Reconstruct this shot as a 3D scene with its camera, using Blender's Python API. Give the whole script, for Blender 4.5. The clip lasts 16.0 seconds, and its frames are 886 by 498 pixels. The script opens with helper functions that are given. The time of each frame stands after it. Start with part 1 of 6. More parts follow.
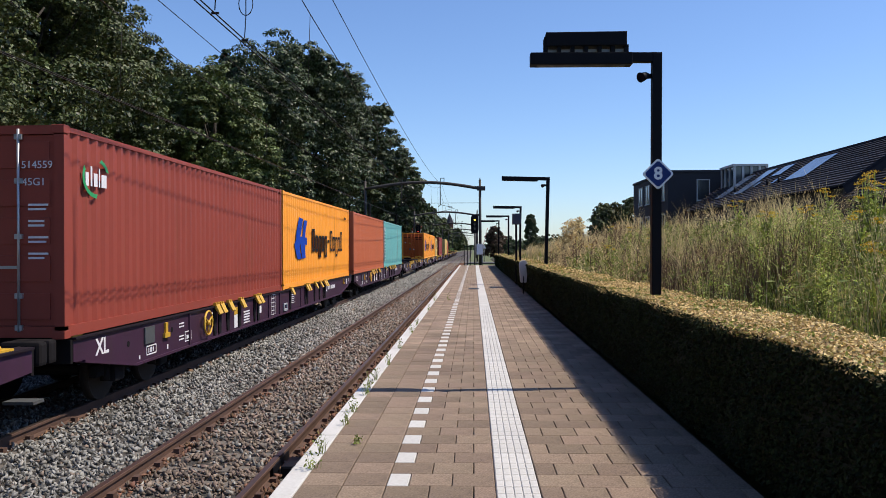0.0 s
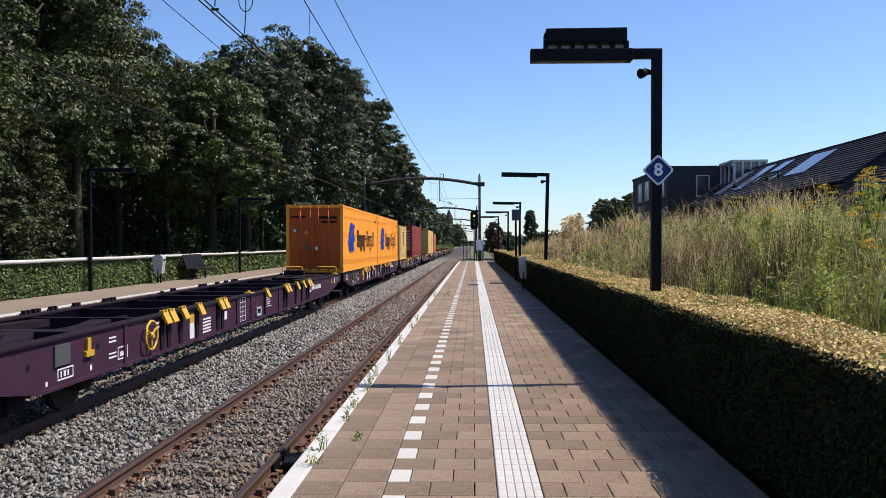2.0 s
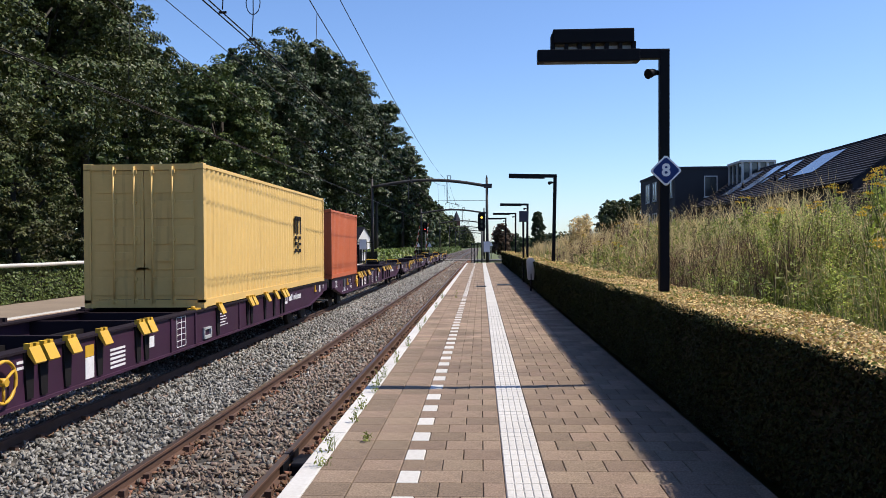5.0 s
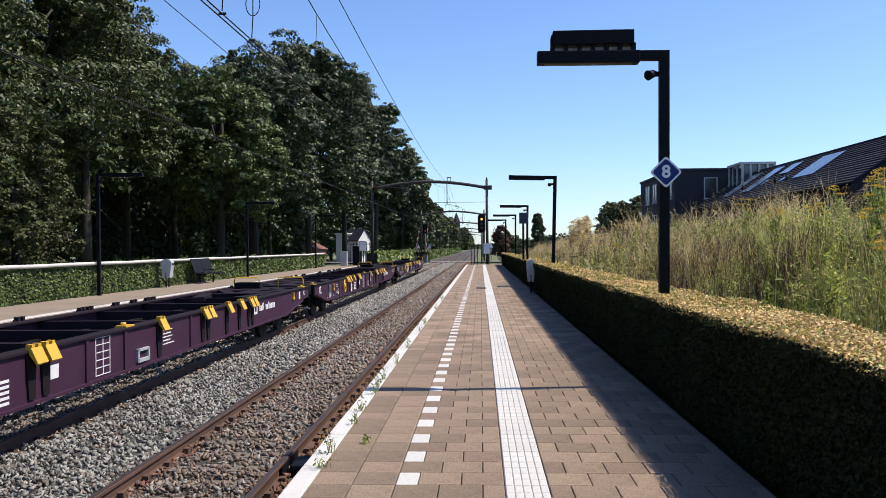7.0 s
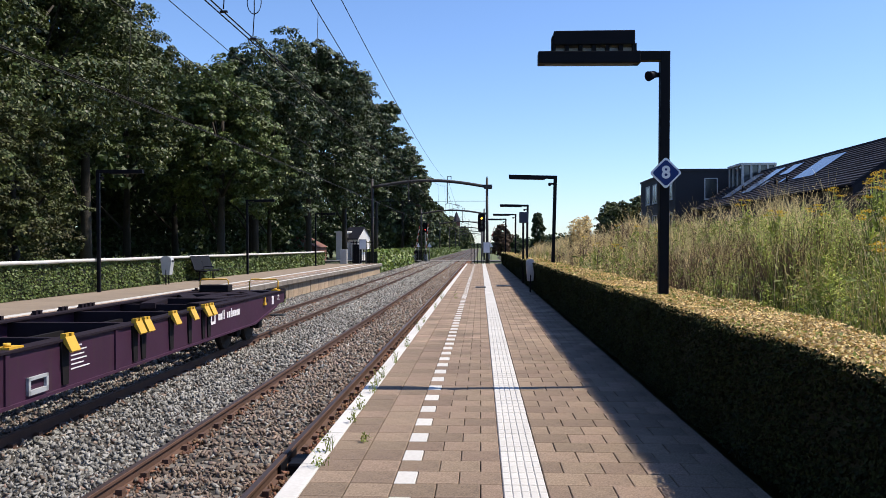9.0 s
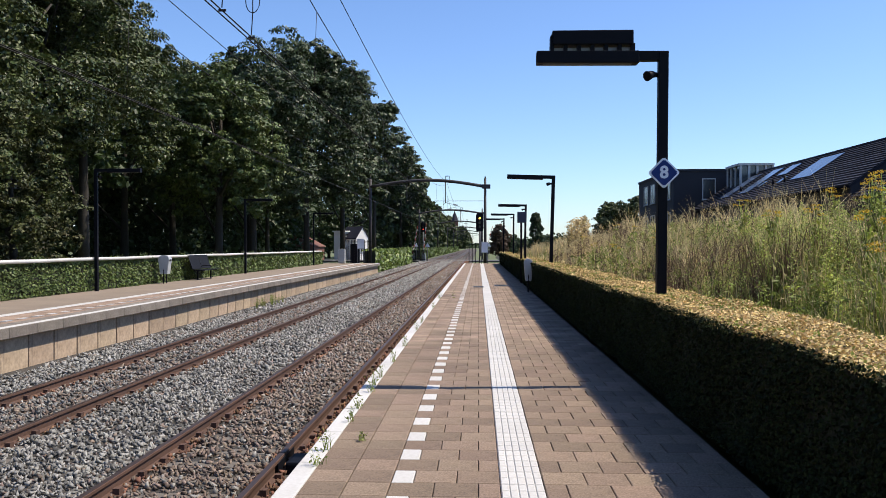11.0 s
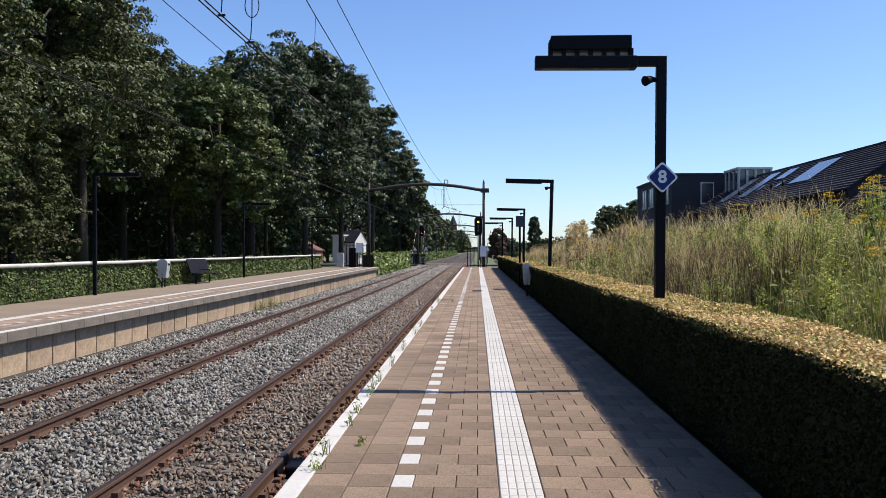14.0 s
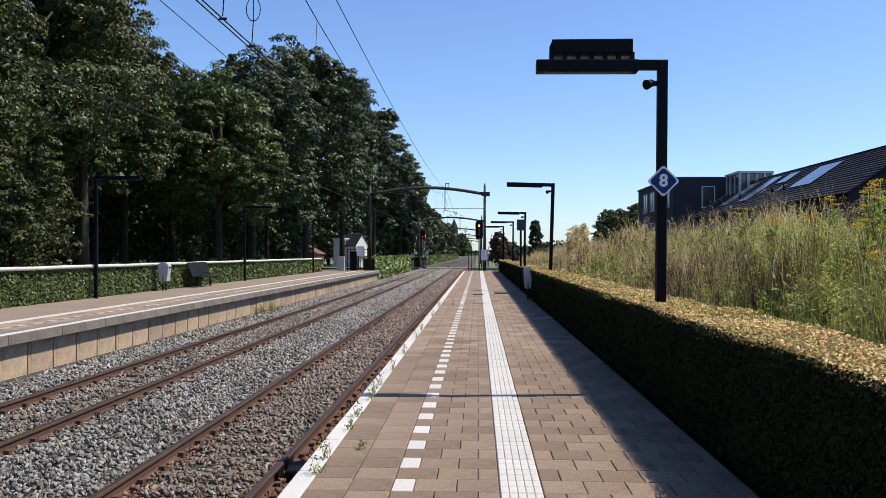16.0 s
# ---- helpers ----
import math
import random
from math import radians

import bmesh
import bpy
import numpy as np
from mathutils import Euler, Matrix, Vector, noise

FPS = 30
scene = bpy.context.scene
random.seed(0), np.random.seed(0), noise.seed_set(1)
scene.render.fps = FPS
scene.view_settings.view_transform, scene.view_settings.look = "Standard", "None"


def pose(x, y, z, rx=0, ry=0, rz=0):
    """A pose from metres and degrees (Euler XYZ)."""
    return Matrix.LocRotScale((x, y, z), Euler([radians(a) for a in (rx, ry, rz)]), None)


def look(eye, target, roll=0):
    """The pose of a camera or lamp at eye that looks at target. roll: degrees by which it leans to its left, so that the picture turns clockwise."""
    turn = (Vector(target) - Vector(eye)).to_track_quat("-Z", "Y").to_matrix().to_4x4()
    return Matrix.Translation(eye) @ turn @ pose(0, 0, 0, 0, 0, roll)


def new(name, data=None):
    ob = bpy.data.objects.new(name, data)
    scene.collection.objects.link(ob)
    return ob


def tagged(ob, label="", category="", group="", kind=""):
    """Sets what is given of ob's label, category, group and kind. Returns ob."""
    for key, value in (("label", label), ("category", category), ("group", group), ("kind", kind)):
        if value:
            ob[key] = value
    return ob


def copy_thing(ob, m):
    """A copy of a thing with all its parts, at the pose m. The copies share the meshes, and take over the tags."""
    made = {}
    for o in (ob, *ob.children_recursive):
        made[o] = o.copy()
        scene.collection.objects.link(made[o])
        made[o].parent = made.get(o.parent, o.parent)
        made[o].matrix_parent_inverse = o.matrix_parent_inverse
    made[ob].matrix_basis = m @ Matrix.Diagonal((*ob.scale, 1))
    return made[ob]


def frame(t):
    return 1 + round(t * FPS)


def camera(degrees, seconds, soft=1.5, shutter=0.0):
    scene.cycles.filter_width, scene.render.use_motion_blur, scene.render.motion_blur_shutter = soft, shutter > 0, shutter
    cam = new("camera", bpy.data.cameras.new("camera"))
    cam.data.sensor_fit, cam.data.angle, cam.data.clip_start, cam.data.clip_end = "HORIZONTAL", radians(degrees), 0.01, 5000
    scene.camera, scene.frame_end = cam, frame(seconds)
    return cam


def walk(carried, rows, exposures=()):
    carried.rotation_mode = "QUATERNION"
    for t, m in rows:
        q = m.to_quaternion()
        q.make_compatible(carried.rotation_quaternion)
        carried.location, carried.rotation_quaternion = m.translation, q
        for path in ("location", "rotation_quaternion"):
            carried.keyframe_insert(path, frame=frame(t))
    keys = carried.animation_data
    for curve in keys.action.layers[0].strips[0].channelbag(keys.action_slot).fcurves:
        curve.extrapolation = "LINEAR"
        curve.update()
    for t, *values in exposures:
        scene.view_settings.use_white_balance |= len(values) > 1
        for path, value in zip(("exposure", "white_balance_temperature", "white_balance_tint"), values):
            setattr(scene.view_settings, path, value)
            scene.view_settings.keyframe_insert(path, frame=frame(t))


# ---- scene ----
cam = camera(57.9, 16.0, soft=0.75)
CAMERA_ROWS = [
    (0.0, pose(0.008, 0.022, 1.635, 89.920, 0.227, 2.204)),
    (0.5, pose(0.004, 0.024, 1.631, 89.867, 0.195, 2.188)),
    (1.0, pose(0.005, 0.025, 1.631, 89.674, 0.276, 2.195)),
    (1.5, pose(-0.001, 0.013, 1.633, 89.617, 0.289, 2.180)),
    (2.0, pose(-0.002, 0.011, 1.640, 89.623, 0.255, 2.163)),
    (2.5, pose(-0.001, 0.008, 1.643, 89.674, 0.322, 2.205)),
    (3.0, pose(-0.000, 0.017, 1.636, 89.736, 0.340, 2.366)),
    (3.5, pose(0.001, 0.023, 1.634, 89.750, 0.462, 2.413)),
    (4.0, pose(-0.005, 0.007, 1.635, 89.731, 0.462, 2.568)),
    (6.5, pose(-0.000, 0.009, 1.635, 89.855, 0.457, 2.734)),
    (7.0, pose(-0.002, 0.020, 1.632, 89.880, 0.450, 2.694)),
    (7.5, pose(-0.002, 0.014, 1.632, 89.866, 0.401, 2.703)),
    (8.0, pose(-0.000, 0.015, 1.635, 89.846, 0.202, 2.704)),
    (8.5, pose(-0.003, 0.007, 1.637, 89.841, 0.054, 2.709)),
    (9.0, pose(0.003, 0.008, 1.638, 89.792, 0.068, 2.692)),
    (11.5, pose(0.000, 0.009, 1.633, 89.772, -0.074, 2.517)),
    (12.0, pose(-0.001, -0.000, 1.636, 89.824, -0.070, 2.469)),
    (12.5, pose(-0.001, 0.002, 1.641, 89.844, -0.138, 2.447)),
    (13.0, pose(0.003, -0.015, 1.643, 89.914, -0.051, 2.441)),
    (13.5, pose(0.003, -0.006, 1.642, 89.992, -0.055, 2.454)),
    (14.0, pose(-0.002, -0.006, 1.639, 90.050, -0.055, 2.443)),
    (14.5, pose(-0.000, 0.000, 1.638, 90.162, -0.000, 2.509)),
    (15.0, pose(-0.001, -0.007, 1.643, 90.224, -0.026, 2.511)),
    (15.5, pose(0.000, -0.002, 1.640, 90.283, -0.036, 2.517)),
    (16.0, pose(-0.002, -0.000, 1.639, 90.304, -0.116, 2.512)),
]
walk(cam, CAMERA_ROWS, [(0.0, 0.18), (0.5, 0.3), (1.0, 0.32), (2.0, 0.32), (4.0, 0.32), (6.5, 0.42), (9.0, 0.44), (11.5, 0.39), (16.0, 0.33)])

# ---- world and sun ----
SUN_EL, SUN_AZ = radians(57.5), radians(84.0)   # height; from +y towards +x
world = bpy.data.worlds.new("sky")
scene.world = world
world.use_nodes = True
sky = world.node_tree.nodes.new("ShaderNodeTexSky")
sky.sky_type, sky.sun_disc = "NISHITA", False
sky.sun_elevation, sky.sun_rotation = SUN_EL, SUN_AZ
sky.altitude, sky.air_density, sky.dust_density, sky.ozone_density = 0, 1.0, 0.3, 2.5
tint = world.node_tree.nodes.new("ShaderNodeMix")
tint.data_type, tint.blend_type = "RGBA", "MULTIPLY"
tint.inputs[0].default_value = 1.0
tint.inputs[7].default_value = (0.9, 1.03, 1.28, 1)   # clear, slightly cool air
world.node_tree.links.new(sky.outputs["Color"], tint.inputs[6])
world.node_tree.links.new(tint.outputs[2], world.node_tree.nodes["Background"].inputs["Color"])
world.node_tree.nodes["Background"].inputs["Strength"].default_value = 0.113
sun = new("sun", bpy.data.lights.new("sun", "SUN"))
sun.data.energy, sun.data.angle, sun.data.color = 5.0, radians(0.53), (1.0, 0.905, 0.77)
sun.matrix_basis = look(Vector((math.sin(SUN_AZ) * math.cos(SUN_EL), math.cos(SUN_AZ) * math.cos(SUN_EL), math.sin(SUN_EL))) * 60, (0, 0, 0))

def part(name, bm, material, parent=None, label=""):
    """One mesh object from a bmesh, under a thing or a part."""
    me = bpy.data.meshes.new(name)
    bm.to_mesh(me)
    bm.free()
    me.materials.append(material)
    ob = new(name, me)
    ob.parent = parent
    if label:
        tagged(ob, label)
    return ob


def thing(name, label, category, at=(0, 0, 0), group="", kind=""):
    ob = new(name)
    ob.location = at
    ob.empty_display_size = 0.2
    return tagged(ob, label, category, group, kind)


def box(bm, x0, x1, y0, y1, z0, z1, bevel=0.0):
    v = [bm.verts.new(p) for p in ((x0, y0, z0), (x1, y0, z0), (x1, y1, z0), (x0, y1, z0),
                                   (x0, y0, z1), (x1, y0, z1), (x1, y1, z1), (x0, y1, z1))]
    fs = [bm.faces.new([v[i] for i in f]) for f in ((3, 2, 1, 0), (4, 5, 6, 7), (0, 1, 5, 4), (1, 2, 6, 5), (2, 3, 7, 6), (3, 0, 4, 7))]
    if bevel:
        es = list({e for f in fs for e in f.edges})
        bmesh.ops.bevel(bm, geom=es, offset=bevel, segments=2, affect="EDGES", profile=0.6)
    return bm


def boxes(*rows, bevel=0.0):
    bm = bmesh.new()
    for r in rows:
        box(bm, *r, bevel=bevel)
    return bm


def prism(bm, outline, axis, a, b):
    """A closed outline of 2D points pushed along an axis from a to b."""
    def place(p, d):
        return {"x": (d, p[0], p[1]), "y": (p[0], d, p[1]), "z": (p[0], p[1], d)}[axis]
    lo = [bm.verts.new(place(p, a)) for p in outline]
    hi = [bm.verts.new(place(p, b)) for p in outline]
    n = len(outline)
    bm.faces.new(lo[::-1])
    bm.faces.new(hi)
    for i in range(n):
        bm.faces.new((lo[i], lo[(i + 1) % n], hi[(i + 1) % n], hi[i]))
    bmesh.ops.recalc_face_normals(bm, faces=bm.faces)
    return bm


def tube(bm, pts, r, n=8, r_end=None, cap=True):
    """A round bar along a line of points."""
    pts = [Vector(p) for p in pts]
    rings = []
    for i, p in enumerate(pts):
        d = (pts[min(i + 1, len(pts) - 1)] - pts[max(i - 1, 0)]).normalized()
        side = d.cross(Vector((0, 0, 1)) if abs(d.z) < 0.9 else Vector((1, 0, 0))).normalized()
        up = side.cross(d)
        rr = r if r_end is None else r + (r_end - r) * i / (len(pts) - 1)
        rings.append([bm.verts.new(p + rr * (math.cos(a) * side + math.sin(a) * up)) for a in (2 * math.pi * k / n for k in range(n))])
    for q, w in zip(rings, rings[1:]):
        for k in range(n):
            bm.faces.new((q[k], q[(k + 1) % n], w[(k + 1) % n], w[k])).smooth = True
    if cap:
        bm.faces.new(rings[0][::-1])
        bm.faces.new(rings[-1])
    return bm


def raw(name, verts, faces, material, parent=None):
    """A large mesh from numpy arrays of corners and of equal-sided faces."""
    me = bpy.data.meshes.new(name)
    verts = np.asarray(verts, np.float32)
    faces = np.asarray(faces, np.int32)
    k = faces.shape[1]
    me.vertices.add(len(verts))
    me.vertices.foreach_set("co", verts.ravel())
    me.loops.add(faces.size)
    me.loops.foreach_set("vertex_index", faces.ravel())
    me.polygons.add(len(faces))
    me.polygons.foreach_set("loop_start", np.arange(0, faces.size, k, dtype=np.int32))
    me.update(calc_edges=True)
    me.materials.append(material)
    ob = new(name, me)
    ob.parent = parent
    return ob


def leaves(rng, centres, size, stretch=1.5, flat=0.0, facing=None, wild=0.6):
    """Folded little leaves: two triangles each, turned at random; flat 1 lays them level; facing: the way that each one looks, give or take wild."""
    n = len(centres)
    size = np.broadcast_to(np.asarray(size, float), (n,))[:, None]
    a = rng.normal(size=(n, 3))
    a[:, 2] *= 1 - flat
    a /= np.linalg.norm(a, axis=1)[:, None] + 1e-9
    b = rng.normal(size=(n, 3))
    b[:, 2] *= 1 - flat
    b -= a * (a * b).sum(1)[:, None]
    b /= np.linalg.norm(b, axis=1)[:, None] + 1e-9
    c = np.cross(a, b)
    if facing is not None:
        c = facing + rng.normal(size=(n, 3)) * wild
        c /= np.linalg.norm(c, axis=1)[:, None] + 1e-9
        a -= c * (a * c).sum(1)[:, None]
        a /= np.linalg.norm(a, axis=1)[:, None] + 1e-9
        b = np.cross(c, a)
    p0 = centres - a * size * stretch * 0.5
    p1 = centres + b * size * 0.5 + c * size * 0.12
    p2 = centres + a * size * stretch * 0.5
    p3 = centres - b * size * 0.5 + c * size * 0.12
    v = np.stack([p0, p1, p2, p3], 1).reshape(-1, 3)
    i = np.arange(n)[:, None] * 4
    f = np.concatenate([i + np.array([0, 1, 2]), i + np.array([0, 2, 3])], 1).reshape(-1, 3)
    return v, f


def lettering(name, words, size, material, parent, m, label="", bold=0.0):
    """Flat letters with a little depth, in the built-in font; m puts its plane."""
    cu = bpy.data.curves.new(name, "FONT")
    cu.body, cu.size, cu.extrude, cu.resolution_u = words, size, 0.0015, 3
    cu.offset = bold
    cu.align_x, cu.align_y = "CENTER", "CENTER"
    tmp = new(name, cu)
    me = bpy.data.meshes.new_from_object(tmp.evaluated_get(bpy.context.evaluated_depsgraph_get()))
    bpy.data.objects.remove(tmp)
    bpy.data.curves.remove(cu)
    me.materials.clear()
    me.materials.append(material)
    ob = new(name, me)
    ob.parent = parent
    ob.matrix_basis = m
    if label:
        tagged(ob, label)
    return ob


def surface(name, colour, second=None, rough=0.7, metal=0.0, grain=40.0, stain=1.5, amount=0.5, bump=0.3, depth=0.01,
            island=0.0, per_object=0.0, spec=0.5, through_light=0.0, streak=0.0, streak_colour=(0.16, 0.07, 0.03)):
    """A node material: two colours mixed at two scales, roughness that varies, fine relief, and a shade of its own for each piece."""
    m = bpy.data.materials.new(name)
    m.use_nodes = True
    nt = m.node_tree
    N, L = nt.nodes, nt.links
    p = N["Principled BSDF"]
    second = second or tuple(c * 0.6 for c in colour)
    tc = N.new("ShaderNodeTexCoord")

    def tex(scale, detail):
        t = N.new("ShaderNodeTexNoise")
        t.inputs["Scale"].default_value, t.inputs["Detail"].default_value, t.inputs["Roughness"].default_value = scale, detail, 0.65
        L.new(tc.outputs["Object"], t.inputs["Vector"])
        return t

    fine, coarse = tex(grain, 5), tex(stain, 4)
    add = N.new("ShaderNodeMath")
    add.operation = "MULTIPLY_ADD"
    L.new(fine.outputs["Fac"], add.inputs[0])
    add.inputs[1].default_value = 0.5
    half = N.new("ShaderNodeMath")
    half.operation = "MULTIPLY"
    half.inputs[1].default_value = 0.5
    L.new(coarse.outputs["Fac"], half.inputs[0])
    L.new(half.outputs[0], add.inputs[2])
    ramp = N.new("ShaderNodeValToRGB")
    ramp.color_ramp.elements[0].position, ramp.color_ramp.elements[1].position = 0.37, 0.62
    lo = tuple(c + (s - c) * amount for c, s in zip(colour, second))
    ramp.color_ramp.elements[0].color, ramp.color_ramp.elements[1].color = (*lo, 1), (*colour, 1)
    L.new(add.outputs[0], ramp.inputs["Fac"])
    col = ramp.outputs["Color"]
    for value, node, out in ((island, "ShaderNodeNewGeometry", "Random Per Island"), (per_object, "ShaderNodeObjectInfo", "Random")):
        if value:
            g = N.new(node)
            mr = N.new("ShaderNodeMapRange")
            mr.inputs["To Min"].default_value, mr.inputs["To Max"].default_value = 1 - value, 1 + value
            L.new(g.outputs[out], mr.inputs["Value"])
            hs = N.new("ShaderNodeHueSaturation")
            L.new(mr.outputs["Result"], hs.inputs["Value"])
            L.new(col, hs.inputs["Color"])
            mh = N.new("ShaderNodeMapRange")
            mh.inputs["To Min"].default_value, mh.inputs["To Max"].default_value = 0.5 - value * 0.03, 0.5 + value * 0.03
            wob = N.new("ShaderNodeMath")
            wob.operation = "FRACT"
            mul = N.new("ShaderNodeMath")
            mul.operation = "MULTIPLY"
            mul.inputs[1].default_value = 7.31
            L.new(g.outputs[out], mul.inputs[0])
            L.new(mul.outputs[0], wob.inputs[0])
            L.new(wob.outputs[0], mh.inputs["Value"])
            L.new(mh.outputs["Result"], hs.inputs["Hue"])
            col = hs.outputs["Color"]
    if streak:
        mp = N.new("ShaderNodeMapping")
        mp.inputs["Scale"].default_value = (3.0, 3.0, 0.16)
        L.new(tc.outputs["Object"], mp.inputs["Vector"])
        st = N.new("ShaderNodeTexNoise")
        st.inputs["Scale"].default_value, st.inputs["Detail"].default_value = 2.2, 6
        L.new(mp.outputs["Vector"], st.inputs["Vector"])
        sr = N.new("ShaderNodeMapRange")
        sr.inputs["From Min"].default_value, sr.inputs["From Max"].default_value = 0.58, 0.7
        sr.inputs["To Max"].default_value = streak
        L.new(st.outputs["Fac"], sr.inputs["Value"])
        sm = N.new("ShaderNodeMix")
        sm.data_type = "RGBA"
        L.new(sr.outputs["Result"], sm.inputs[0])
        L.new(col, sm.inputs[6])
        sm.inputs[7].default_value = (*streak_colour, 1)
        col = sm.outputs[2]
    L.new(col, p.inputs["Base Color"])
    rr = N.new("ShaderNodeMapRange")
    rr.inputs["To Min"].default_value, rr.inputs["To Max"].default_value = max(rough - 0.12, 0.05), min(rough + 0.12, 1)
    L.new(fine.outputs["Fac"], rr.inputs["Value"])
    L.new(rr.outputs["Result"], p.inputs["Roughness"])
    p.inputs["Metallic"].default_value = metal
    p.inputs["Specular IOR Level"].default_value = spec
    if bump:
        b = N.new("ShaderNodeBump")
        b.inputs["Strength"].default_value, b.inputs["Distance"].default_value = bump, depth
        L.new(fine.outputs["Fac"], b.inputs["Height"])
        L.new(b.outputs["Normal"], p.inputs["Normal"])
    if through_light:
        t = N.new("ShaderNodeBsdfTranslucent")
        L.new(col, t.inputs["Color"])
        mix = N.new("ShaderNodeMixShader")
        mix.inputs["Fac"].default_value = through_light
        L.new(p.outputs["BSDF"], mix.inputs[1])
        L.new(t.outputs["BSDF"], mix.inputs[2])
        L.new(mix.outputs["Shader"], N["Material Output"].inputs["Surface"])
    return m


def glow(name, colour, strength):
    m = bpy.data.materials.new(name)
    m.use_nodes = True
    p = m.node_tree.nodes["Principled BSDF"]
    p.inputs["Base Color"].default_value = (*colour, 1)
    p.inputs["Emission Color"].default_value = (*colour, 1)
    p.inputs["Emission Strength"].default_value = strength
    return m


